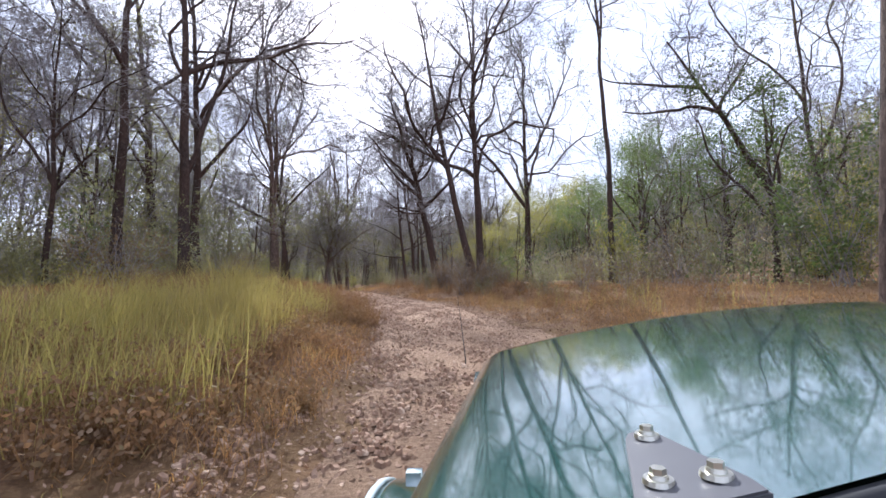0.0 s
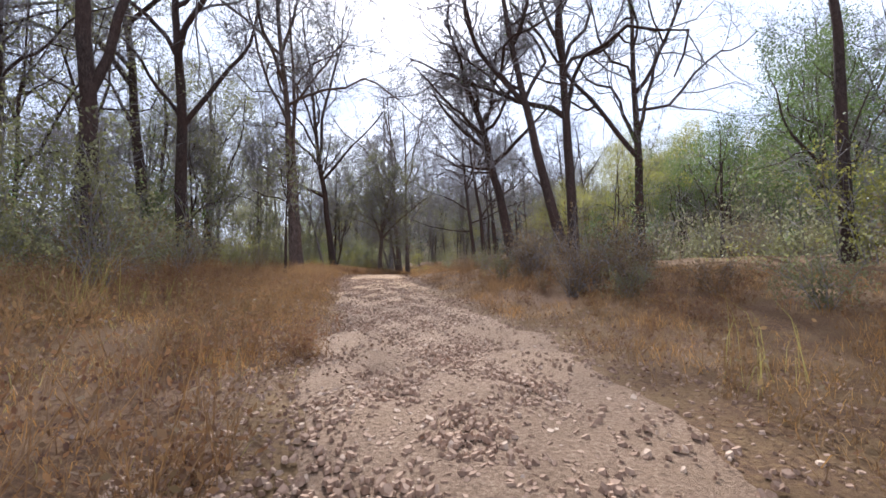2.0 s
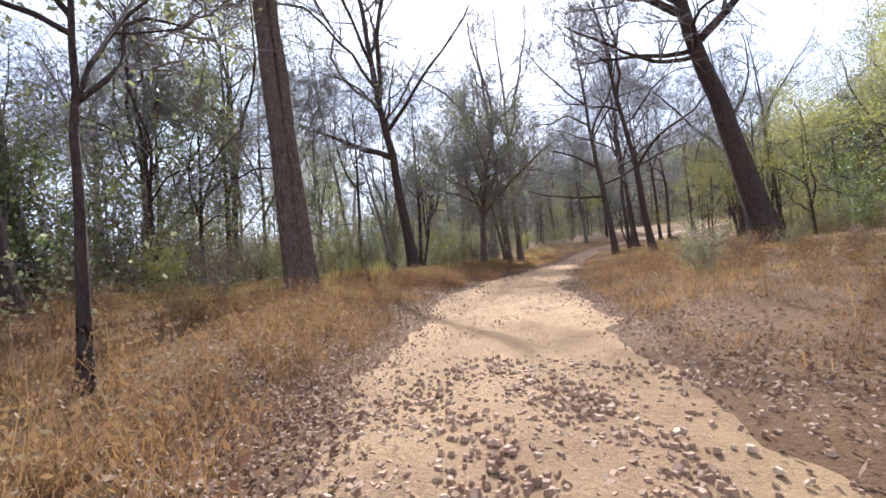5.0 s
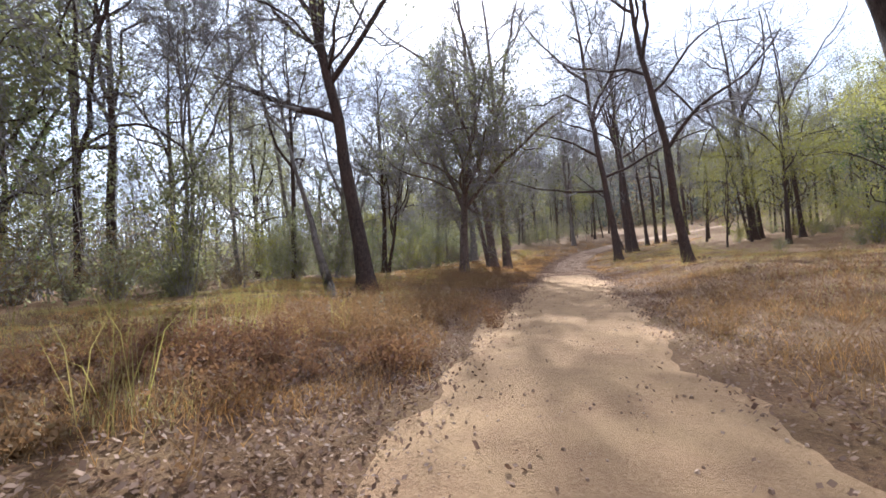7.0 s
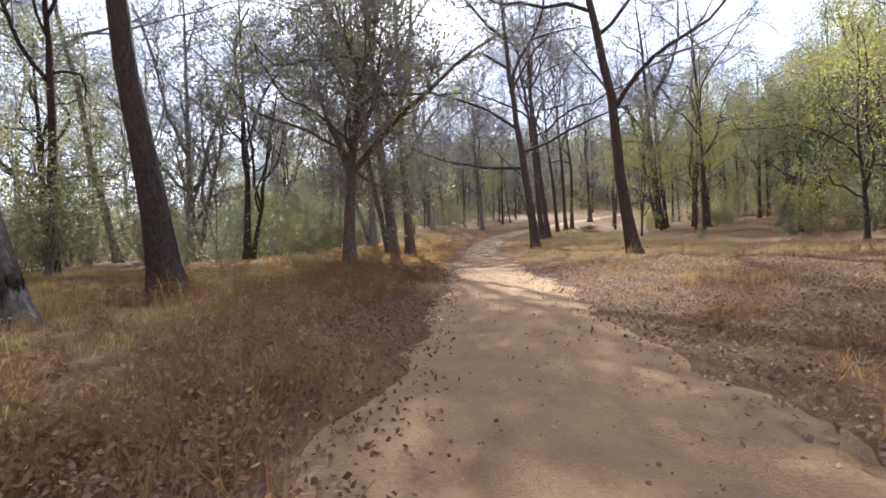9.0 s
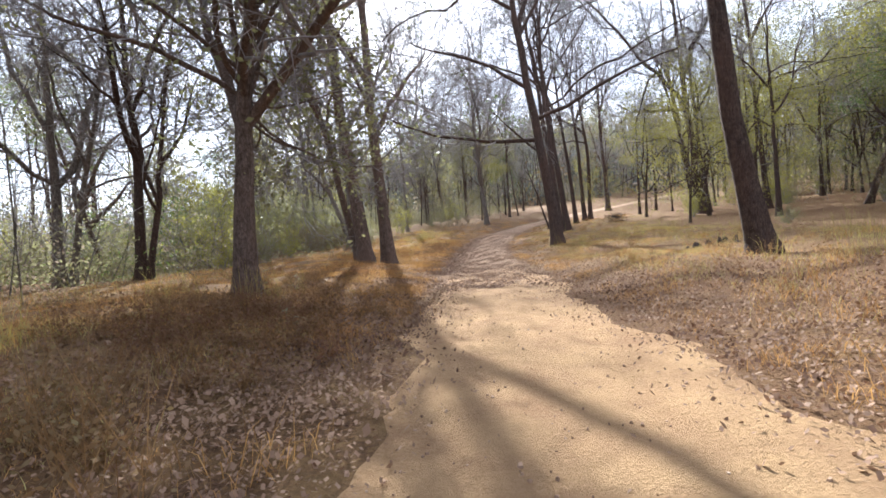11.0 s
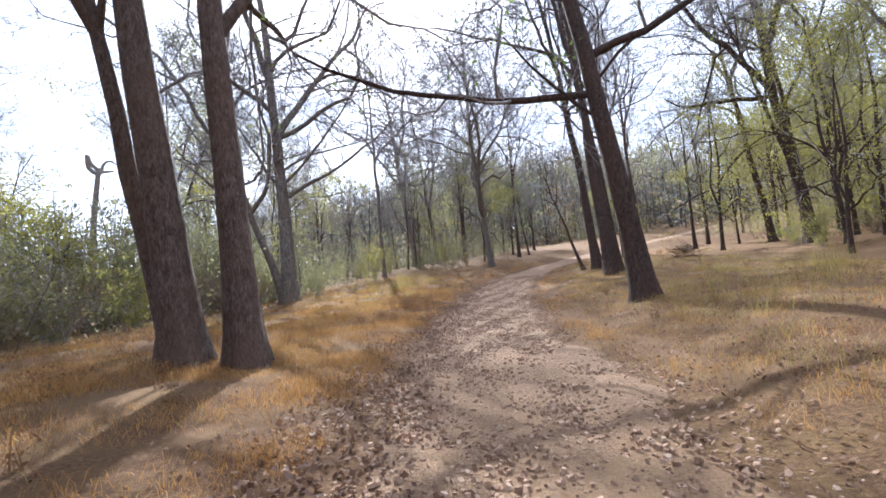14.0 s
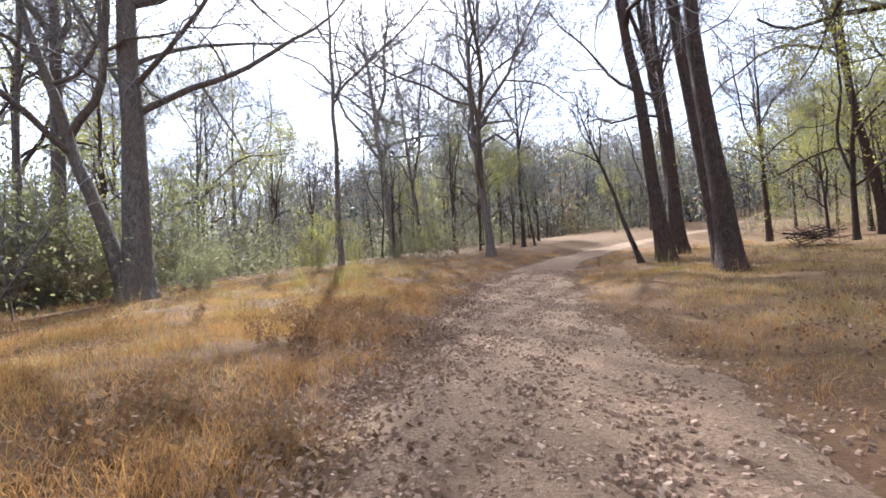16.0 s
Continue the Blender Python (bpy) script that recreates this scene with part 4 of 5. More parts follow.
def brush_pile(x, y, wide, high, count, seed):
    """A low heap of dead branches lying across one another."""
    rng = np.random.default_rng(seed)
    root = new("brush_pile")
    for i in range(count):
        az = rng.uniform(0, 6.28)
        ln = wide * rng.uniform(0.5, 1.1)
        c = np.array([rng.normal(0, wide * 0.22), rng.normal(0, wide * 0.14), rng.uniform(0.02, high)])
        way = np.array([math.cos(az), math.sin(az) * 0.6, rng.uniform(-0.25, 0.3)])
        p, r = bough(rng, c - way * ln / 2, way, ln, rng.uniform(0.012, 0.035), 6, 0, 0, 0.16)
        p[:, 2] = np.maximum(p[:, 2], 0.015)
        side = branches(rng, [(p, r)], 3, 45, 0.35, 3, 3, 0.6, 0.02, 0.3, 0.2)
        tube_object("branch", [(p, r, 5)] + [(q, s, 3) for q, s in side], bark, root)
    root.location = (x, y, float(terrain(x, y)))
    return tagged(root, "low heap of dark dead branches on dry grass", "brush pile", "heaps of dead branches")


brush_pile(1.4, 93.9, 1.7, 0.65, 38, 60)


def earth_lump(x, y, wide, high, seed):
    """A small upright lump of dark earth with a rough pointed top."""
    rng = np.random.default_rng(seed)
    k, n = 10, 7
    verts = []
    for i in range(n):
        u = i / (n - 1)
        r = wide / 2 * (1 - u ** 1.6) ** 0.7 * (1.1 if i == 0 else 1.0) + 0.012
        for c in range(k):
            a = c * 6.2832 / k
            s = r * (1 + 0.18 * rng.normal())
            verts.append((math.cos(a) * s + 0.06 * u * math.sin(seed), math.sin(a) * s, -0.05 + u * (high + 0.05)))
    faces = [(i * k + c, i * k + (c + 1) % k, (i + 1) * k + (c + 1) % k, (i + 1) * k + c) for i in range(n - 1) for c in range(k)]
    faces.append(tuple(range((n - 1) * k, n * k)))
    ob = mesh_object("earth_lump", verts, faces, dark_earth, None, False)
    ob.location = (x, y, float(terrain(x, y)))
    return tagged(ob, "small upright lump of dark brown earth in dry grass", "earth lump", "row of earth lumps")


for i, (dx, dy, wide, high) in enumerate(((-1.05, 0.1, 0.26, 0.16), (-0.78, 0.0, 0.22, 0.36), (-0.55, 0.2, 0.3, 0.26), (-0.2, 0.05, 0.3, 0.33), (0.1, -0.1, 0.2, 0.4),
                                          (0.38, 0.1, 0.3, 0.3), (0.72, 0.0, 0.22, 0.3), (1.05, -0.15, 0.28, 0.15), (0.55, -0.5, 0.34, 0.12))):
    earth_lump(-2.4 + dx * 0.85, 66.3 + dy, wide * 0.72, high * 0.6, 90 + i)


def tree_stump(x, y, dia, high, seed):
    """A short rotten stump with a splintered top and flared foot."""
    rng = np.random.default_rng(seed)
    k, n = 12, 8
    verts = []
    for i in range(n):
        u = i / (n - 1)
        for c in range(k):
            a = c * 6.2832 / k
            r = dia / 2 * (1 + 0.7 * math.exp(-u * 6)) * (1 + 0.08 * math.sin(3 * a) + 0.05 * rng.normal())
            jag = high * 0.22 * rng.random() if i == n - 1 else 0
            verts.append((math.cos(a) * r, math.sin(a) * r, -0.08 + u * (high + 0.08) - jag))
    faces = [(i * k + c, i * k + (c + 1) % k, (i + 1) * k + (c + 1) % k, (i + 1) * k + c) for i in range(n - 1) for c in range(k)]
    verts.append((0, 0, high * 0.7))
    faces += [((n - 1) * k + c, (n - 1) * k + (c + 1) % k, n * k) for c in range(k)]
    ob = mesh_object("tree_stump", verts, faces, bark_brown, None, True)
    ob.location = (x, y, float(terrain(x, y)))
    return tagged(ob, "short dark rotten tree stump among dry grass", "stump")


tree_stump(-14.1, 44.1, 0.2, 0.45, 31)


def seedling(x, y, high, seed):
    """A young plant: one thin stem with broad leaves in tiers."""
    rng = np.random.default_rng(seed)
    root = new("seedling")
    p, r = bough(rng, np.array([0, 0, -0.03]), np.array([0.1, 0.05, 1.0]), high, 0.006, 6, 0, 0, 0.08)
    tube_object("stem", [(p, r, 5)], twig_bark_haze, root)
    at = np.repeat(p[2:], 4, 0)
    az = rng.uniform(0, 6.28, len(at))
    a = np.stack([np.cos(az), np.sin(az), rng.normal(-0.1, 0.2, len(at))], 1)
    b = np.stack([-np.sin(az), np.cos(az), 0 * az], 1)
    s = 0.13 * rng.uniform(0.7, 1.2, (len(at), 1))
    tagged(flat_mesh("leaf", np.stack([at, at + a * s * 0.5 + b * s * 0.28, at + a * s, at + a * s * 0.5 - b * s * 0.28], 1), 4, leaf_dusty_haze, root), kind="stuff")
    root.location = (x, y, float(terrain(x, y)))
    return tagged(root, "young broad-leaved plant among dead leaves", "plant", "young plants")


seedling(-12.9, 43.5, 0.42, 41)
seedling(-12.3, 43.1, 0.3, 42)
seedling(-14.6, 60.3, 0.5, 43)
seedling(-14.9, 59.2, 0.7, 44)
seedling(-13.2, 56.9, 0.3, 45)
seedling(-12.6, 56.1, 0.26, 46)


# ---- grass, fallen leaves and stones ----
def blades(rng, x, y, height, width, lean=0.35, per=1):
    """Bent blades of grass: two faces each, as triangles and quads cut to triangles."""
    n = len(x)
    z = terrain(x, y) - 0.02
    az, tw = rng.uniform(0, 6.28, n), rng.uniform(0, 6.28, n)
    h = height * rng.uniform(0.5, 1.25, n) * (0.55 + 0.75 * (np.sin(x * 1.9 + 2 * np.sin(y * 0.8)) * np.sin(y * 1.6 + 1.5 * np.sin(x * 0.7)) * 0.5 + 0.5) * 1.6)
    off = h * lean * rng.uniform(0.2, 1.6, n)
    base = np.stack([x, y, z], 1)
    side = np.stack([np.cos(tw), np.sin(tw), np.zeros(n)], 1) * (width * rng.uniform(0.6, 1.3, n))[:, None] / 2
    way = np.stack([np.cos(az) * off, np.sin(az) * off, np.zeros(n)], 1)
    mid = base + way * 0.35 + np.stack([0 * h, 0 * h, h * 0.6], 1)
    tip = base + way + np.stack([0 * h, 0 * h, h * (1 - 0.25 * lean)], 1)
    return base - side, base + side, mid + side * 0.8, mid - side * 0.8, tip


def grass_object(name, rng, x, y, height, width, mat, lean=0.35):
    a, b, c, d, e = blades(rng, x, y, height, width, lean)
    n = len(a)
    v = np.stack([a, b, c, d, e], 1).reshape(-1, 3).astype(np.float32)
    i = (np.arange(n) * 5)[:, None]
    idx = np.concatenate([i, i + 1, i + 2, i + 3, i + 3, i + 2, i + 4], 1).astype(np.int32)
    me = bpy.data.meshes.new(name)
    me.vertices.add(len(v))
    me.vertices.foreach_set("co", v.ravel())
    me.loops.add(idx.size)
    me.loops.foreach_set("vertex_index", idx.ravel())
    me.polygons.add(2 * n)
    me.polygons.foreach_set("loop_start", (np.arange(n)[:, None] * 7 + np.array([0, 4])[None]).astype(np.int32).ravel())
    me.update(calc_edges=True)
    me.materials.append(mat)
    return new(name, me)


def tufts(rng, n, y0, y1, d0, d1, per, radius, power=1.0):
    """Places of blades in tufts beside the road, from d0 to d1 metres off its middle (left is negative)."""
    ty = rng.uniform(y0, y1, n)
    td = d0 + (d1 - d0) * rng.random(n) ** power
    bare = np.exp(-((td + 4.0) / 2.2) ** 2 - ((ty - 47.5) / 7.0) ** 2) * 1.5      # a patch of leaf litter with little grass
    keep = np.sin((road_x(ty) + td) * 1.3 + 1.7 * np.sin(ty * 0.6)) * np.sin(ty * 1.1 + 1.3 * np.sin(td * 0.9)) > rng.uniform(-0.95, 0.35, n) + bare
    ty, td = ty[keep], td[keep]
    n = len(ty)
    x = np.repeat(road_x(ty) + td, per) + rng.normal(0, radius, n * per)
    y = np.repeat(ty, per) + rng.normal(0, radius, n * per)
    return x, y


def fields(rng, *lots):
    some = [tufts(rng, *lot) for lot in lots]
    return np.concatenate([s[0] for s in some]), np.concatenate([s[1] for s in some])


rng = np.random.default_rng(21)
x, y = fields(rng, (4420, -4, 112, -1.75, -11, 14, 0.12, 1.4), (4080, 14, 112, 2.0, 12, 14, 0.12, 1.3), (3230, 50, 100, -2.0, -14, 14, 0.16), (850, -4, 16, 2.0, 10, 14, 0.15))
tagged(grass_object("dry_grass", rng, x, y, 0.17, 0.0065, grass_dry, 0.75), "tawny dry grass along the track", "grass", kind="stuff")
x, y = fields(rng, (4500, -3, 33, -1.75, -12, 14, 0.16, 1.2), (1500, 33, 48, -1.75, -6.5, 14, 0.16), (900, 34, 60, -2.4, -6, 16, 0.16), (1200, -2, 50, 1.9, 4.2, 12, 0.14), (2550, 48, 100, -1.9, -12, 12, 0.2), (1870, 0, 60, 2.0, 10, 14, 0.18))
tagged(grass_object("rusty_grass", rng, x, y, 0.22, 0.007, grass_rust, 1.0), "rust-brown dead grass and weeds", "grass", kind="stuff")
x, y = fields(rng, (120, 2.0, 12.5, -2.7, -7.5, 46, 0.2), (110, 4.5, 11, -2.7, -5.2, 50, 0.17), (130, 0.0, 4.5, -2.4, -6, 26, 0.2), (30, 12.5, 18, -4.0, -9.0, 18, 0.2), (26, 7, 18, 2.6, 6, 18, 0.2),
              (60, 34, 47, -3.0, -8, 18, 0.13), (34, 35.5, 40, -2.5, -5.0, 16, 0.1), (60, 47, 60, -4.0, -9, 14, 0.16), (26, 82, 96, -4.0, -10, 16, 0.2), (40, 89, 97, -4.5, -8.5, 16, 0.2), (26, 66, 96, 4, 12, 12, 0.2), (70, 60, 84, 5, 13, 14, 0.22))
tagged(grass_object("tall_grass", rng, x, y, 0.68, 0.0078, grass_green, 0.42), "tall yellow-green grass tufts", "grass", kind="stuff")
x, y = fields(rng, (2550, 46, 100, -3.0, -14, 10, 0.2), (5600, 32, 57, -3.0, -13, 13, 0.18), (2040, 52, 104, 3.0, 14, 10, 0.2), (2400, 58, 92, 3.2, 13, 14, 0.2), (900, 36, 58, 4.0, 12, 13, 0.2), (800, 76, 92, -3.5, -10, 13, 0.2), (510, 0, 16, -2, -9, 12, 0.25))
tagged(grass_object("pale_grass", rng, x, y, 0.15, 0.0075, grass_straw, 0.9), "pale yellowed short grass", "grass", kind="stuff")


x, y = fields(rng, (8600, 56, 92, -1.9, -9.0, 16, 0.13, 1.2), (1600, 58, 92, 2.0, 8.0, 14, 0.14, 1.2), (5600, 32, 58, -2.2, -12.0, 14, 0.16), (900, 34, 41, -2.2, -6.5, 14, 0.16), (1500, 70, 84, -2.0, -8.0, 14, 0.2), (1500, -2, 30, -1.8, -6.0, 14, 0.14, 1.2))
tagged(grass_object("fine_grass", rng, x, y, 0.12, 0.006, grass_dry, 1.0), "short fine orange-brown dry grass", "grass", kind="stuff")


def weeds(rng, n, y0, y1, d0, d1, height, per=64, power=1.0):
    """Low tangles of dead weeds: leaf corners and stem corners."""
    ty = rng.uniform(y0, y1, n)
    x = road_x(ty) + d0 + (d1 - d0) * rng.random(n) ** power + 0.5 * np.sin(ty * 2.1)
    h = height * rng.uniform(0.5, 1.3, n)
    c = np.stack([x, ty, terrain(x, ty)], 1)
    k = n * per
    t = rng.random(k)
    off = rng.normal(0, 0.3, (k, 2)) * (0.35 + t)[:, None] * np.repeat(h, per)[:, None] * 1.1
    p = np.repeat(c, per, 0) + np.stack([off[:, 0], off[:, 1], t * np.repeat(h, per)], 1)
    m = n * 9
    a = np.repeat(c, 9, 0) + rng.normal(0, 0.06, (m, 3)) * (1, 1, 0)
    e = np.repeat(c, 9, 0) + np.stack([rng.normal(0, 0.35, m) * np.repeat(h, 9), rng.normal(0, 0.35, m) * np.repeat(h, 9), np.repeat(h, 9) * rng.uniform(0.6, 1.2, m)], 1)
    s = np.stack([np.cos(t[:m] * 40), np.sin(t[:m] * 40), 0 * t[:m]], 1) * 0.004
    return leaf_quads(rng, p, 0.05, 0.1), np.stack([a - s, a + s, e + s * 0.5, e - s * 0.5], 1).reshape(-1, 3)


dead = [weeds(rng, 850, 9, 33, -2.0, -9.0, 0.55, 60, 1.3), weeds(rng, 150, -2, 10, -2.0, -3.2, 0.3), weeds(rng, 150, 0, 5, -2.4, -6.5, 0.35), weeds(rng, 420, 6, 48, 2.4, 8.0, 0.6), weeds(rng, 240, 33, 60, -2.2, -6.5, 0.36), weeds(rng, 70, 40, 56, -2.6, -5.0, 0.28),
        weeds(rng, 130, 60, 100, -2.2, -9.0, 0.33), weeds(rng, 110, 50, 104, 3.0, 11.0, 0.4)]


def weed_patch(rng, x, y, radius, n, height):
    """A dense dark clump of dead weeds round one spot."""
    d = x - float(road_x(y))
    return weeds(rng, n, y - radius, y + radius, d - radius, d + radius, height, 70)


dead += [weed_patch(rng, *s) for s in ((-14.2, 82.0, 1.0, 26, 0.45), (-15.0, 84.6, 1.2, 26, 0.4), (-13.9, 78.1, 0.9, 20, 0.3), (-15.5, 63.2, 1.4, 36, 0.35),
                                      (-13.3, 52.1, 1.5, 40, 0.5), (-14.3, 56.2, 1.5, 70, 0.45), (-12.1, 42.8, 1.5, 90, 0.42), (-11.7, 40.4, 1.0, 45, 0.36), (-16.4, 50.8, 1.1, 40, 0.5),
                                      (-11.95, 38.2, 0.8, 44, 0.3), (-11.2, 38.1, 0.45, 22, 0.22), (-11.6, 39.7, 0.7, 36, 0.34), (-13.5, 39.1, 0.7, 24, 0.28), (-12.9, 36.9, 0.7, 20, 0.22), (-13.1, 56.6, 1.3, 46, 0.28), (-15.8, 58.4, 1.2, 34, 0.26))]
weed_root = new("dead_weeds")
tagged(flat_mesh("weed_leaves", np.concatenate([d[0] for d in dead]), 4, weed_leaf, weed_root), kind="stuff")
tagged(flat_mesh("weed_stems", np.concatenate([d[1] for d in dead]), 4, grass_rust, weed_root), kind="stuff")
tagged(weed_root, "rust-brown dead weeds in low tangles beside the track", "weeds", kind="stuff")


def litter(rng, n, y0, y1, d0, d1, spread_d, size):
    y = rng.uniform(y0, y1, n)
    x = road_x(y) + rng.uniform(d0, d1, n) + rng.normal(0, spread_d, n)
    z = terrain(x, y) + 0.03 + rng.uniform(0, 0.03, n)
    p = np.stack([x, y, z], 1)
    az = rng.uniform(0, 6.28, n)
    a = np.stack([np.cos(az), np.sin(az), rng.normal(0, 0.5, n)], 1)
    b = np.stack([-np.sin(az), np.cos(az), rng.normal(0, 0.7, n)], 1)
    s = size * rng.uniform(0.35, 1.05, (n, 1))
    return np.stack([p - a * s * 0.5, p + b * s * 0.3, p + a * s * 0.5, p - b * s * 0.3], 1).reshape(-1, 3)


leaves = np.concatenate([litter(rng, 6500, 66, 94, -2.3, -1.0, 0.25, 0.08), litter(rng, 5200, 53, 63, -6.5, -1.9, 0.5, 0.085), litter(rng, 2600, 34, 42, -5.0, -1.9, 0.4, 0.08), litter(rng, 6500, 30, 64, 1.5, 2.5, 0.28, 0.06), litter(rng, 12000, -3, 30, -2.8, -1.3, 0.5, 0.046), litter(rng, 22000, 28, 64, -2.7, -1.4, 0.4, 0.056), litter(rng, 6000, 28, 64, -5.5, -2.4, 0.9, 0.05), litter(rng, 9000, 38, 56, -3.6, -2.0, 0.5, 0.052),
                         litter(rng, 14000, 45, 84, 1.8, 5.5, 0.6, 0.056), litter(rng, 11000, 47, 61, 2.2, 7.5, 0.6, 0.06), litter(rng, 5000, 64, 100, -2.8, -1.3, 0.45, 0.046), litter(rng, 8000, 0, 100, -9, -2, 1.0, 0.05), litter(rng, 8000, 0, 100, 2, 9, 1.0, 0.052), litter(rng, 12000, 28, 64, 1.7, 3.6, 0.4, 0.052), litter(rng, 7000, -2, 30, 1.8, 3.6, 0.4, 0.055)])
tagged(flat_mesh("fallen_leaves", leaves, 4, litter_leaf), "curled brown fallen leaves along the track", "leaf litter", kind="stuff")


def road_top(x, y):
    """The height of the road's worn surface, and of the verge beside it."""
    d = x - road_x(y)
    z = terrain(x, y) + np.maximum(0.038 - 0.11 * np.clip(np.abs(d) / np.where(d < 0, 1.62, 1.85), 0, 1) ** 6, 0.002)
    return z - 0.035 * np.exp(-((np.abs(d) - 0.75) / 0.22) ** 2)


def broken_stones(rng, n, y0, y1, d0, d1, size):
    """Angular stones with a tilted flat top, half sunk in the road: corners of a lower and an upper ring of five."""
    y = rng.uniform(y0, y1, n)
    d = rng.uniform(d0, d1, n)
    patch = np.sin(d * 2.3 + 1.1 * np.sin(y * 0.9)) * np.sin(y * 1.3 + d) > rng.uniform(-1.5, 0.9, n)
    y, d = y[patch], d[patch]
    n = len(y)
    x = road_x(y) + d
    z = road_top(x, y)
    s = size * (0.35 + 0.65 * rng.random(n) ** 1.6)
    az, tall = rng.uniform(0, 6.28, n), s * rng.uniform(0.25, 0.65, n)
    tilt = rng.normal(0, 0.3, (n, 2))
    low, high = [], []
    for k in range(5):
        a = az + k * 1.2566 + rng.normal(0, 0.2, n)
        r = s * rng.uniform(0.75, 1.2, n)
        low.append(np.stack([x + np.cos(a) * r, y + np.sin(a) * r, z - 0.012], 1))
        q = r * rng.uniform(0.5, 0.85, n)
        high.append(np.stack([x + np.cos(a) * q, y + np.sin(a) * q, z + tall + q * (np.cos(a) * tilt[:, 0] + np.sin(a) * tilt[:, 1])], 1))
    return np.stack(low + high, 1)


v = np.concatenate([broken_stones(rng, 36000, -1, 31, -2.15, 0.9, 0.038), broken_stones(rng, 6000, -1, 31, 0.9, 2.3, 0.038), broken_stones(rng, 3500, 31, 62, -1.9, 2.0, 0.02),
                    broken_stones(rng, 33000, 61, 97, -2.2, 1.0, 0.038), broken_stones(rng, 6000, 61, 97, 1.0, 2.2, 0.038)])
corner = (np.arange(len(v)) * 10)[:, None, None]
k = np.arange(5)
wall = np.stack([k, (k + 1) % 5, (k + 1) % 5 + 5, k + 5], 1)[None] + corner
cap = (np.arange(5, 10)[None, None] + corner).reshape(-1, 5)
tagged(mesh_object("road_stones", v.reshape(-1, 3), wall.reshape(-1, 4).tolist() + cap.tolist(), stone, None, False), "small grey-brown broken stones on the road", "stones", kind="stuff")


# ---- the jeep on the road where the way begins ----
paint, _n, _l, _p = material("green_paint")
_c = ramp(_n, _l, noise_of(_n, _l, 2.5, 3.0), [(0.3, (0.02, 0.06, 0.053)), (0.7, (0.03, 0.078, 0.068))])
_l.new(_c, _p.inputs["Base Color"])
_l.new(ramp(_n, _l, noise_of(_n, _l, 7.0, 5.0), [(0.35, (0.06, 0.06, 0.06)), (0.75, (0.22, 0.22, 0.22))]), _p.inputs["Roughness"])
_p.inputs["Specular IOR Level"].default_value = 0.9
_p.inputs["Coat Weight"].default_value = 1.0
_p.inputs["Coat Roughness"].default_value = 0.04
_p.inputs["Coat IOR"].default_value = 1.85
bumped(_n, _l, _p, noise_of(_n, _l, 3.0, 2.0), 0.08, 0.02)


def plain(name, colour, rough, metal=0.0):
    m, n, l, p = material(name)
    d = noise_of(n, l, 30.0, 5.0)
    l.new(mixed(n, l, ramp(n, l, d, [(0.35, (0, 0, 0)), (0.75, (0.5, 0.5, 0.5))]), colour, tuple(0.5 * c + 0.04 for c in colour)), p.inputs["Base Color"])
    p.inputs["Roughness"].default_value, p.inputs["Metallic"].default_value = rough, metal
    return m


rubber = plain("black_rubber", (0.016, 0.016, 0.018), 0.85)
steel = plain("zinc_plated_steel", (0.62, 0.6, 0.52), 0.32, 1.0)
plate = plain("dark_grey_plate", (0.055, 0.054, 0.062), 0.42)
pale = plain("pale_grey_paint", (0.5, 0.58, 0.6), 0.35)
orange = plain("orange_lamp_plastic", (0.8, 0.25, 0.02), 0.3)

JEEP = pose(-0.038, -0.059, 1.678, 1.95, -2.54, -5.44)     # x to the right, y ahead, z up, from the driver's eye
jeep = new("jeep")
jeep.matrix_basis = JEEP
tagged(jeep, "safari jeep with a glossy dark green bonnet", "jeep")


def crown_z(u, v):
    return -0.092 - 0.008 * (u - 0.35) + 0.06 * (v - 0.65) - 0.12 * (v - 0.65) ** 2


def left_of(u):
    return -0.085 + 0.085 * np.clip((u - 0.3) / 0.9, 0, 1)


# bonnet: a crowned panel with a rolled rim on its sides and front
bu, bv = np.linspace(0, 1, 40), np.linspace(0, 1, 44)
rows = []
for a in bu:
    row = []
    for b in bv:
        v = left_of(0.3 + a * 0.95) * (1 - b) + (1.34 - 0.05 * a) * b
        rear, front = 0.287 + 0.205 * v - 0.055 * v * v, 1.17 + 0.55 * v * (1.32 - v) * 0.42
        u = rear + (front - rear) * a
        z = float(crown_z(u, v))
        rim = min(b, 1 - b) * 1.3
        if rim < 0.05:
            z -= 0.05 * (1 - rim / 0.05) ** 2
        if a > 0.955:
            z -= 0.05 * ((a - 0.955) / 0.045) ** 2
        row.append((v, u, z))
    rows.append(row)
# turned-down sides
top = np.array(rows)
left_drop = top[:, :1] + np.array([-0.004, 0, -0.07])
right_drop = top[:, -1:] + np.array([0.004, 0, -0.07])
top = np.concatenate([left_drop, top, right_drop], 1)
top = np.concatenate([top, top[-1:] + np.array([0, 0.004, -0.07])], 0)
mesh_object("bonnet", top.reshape(-1, 3), grid_faces(top.shape[1], top.shape[0]), paint, jeep)


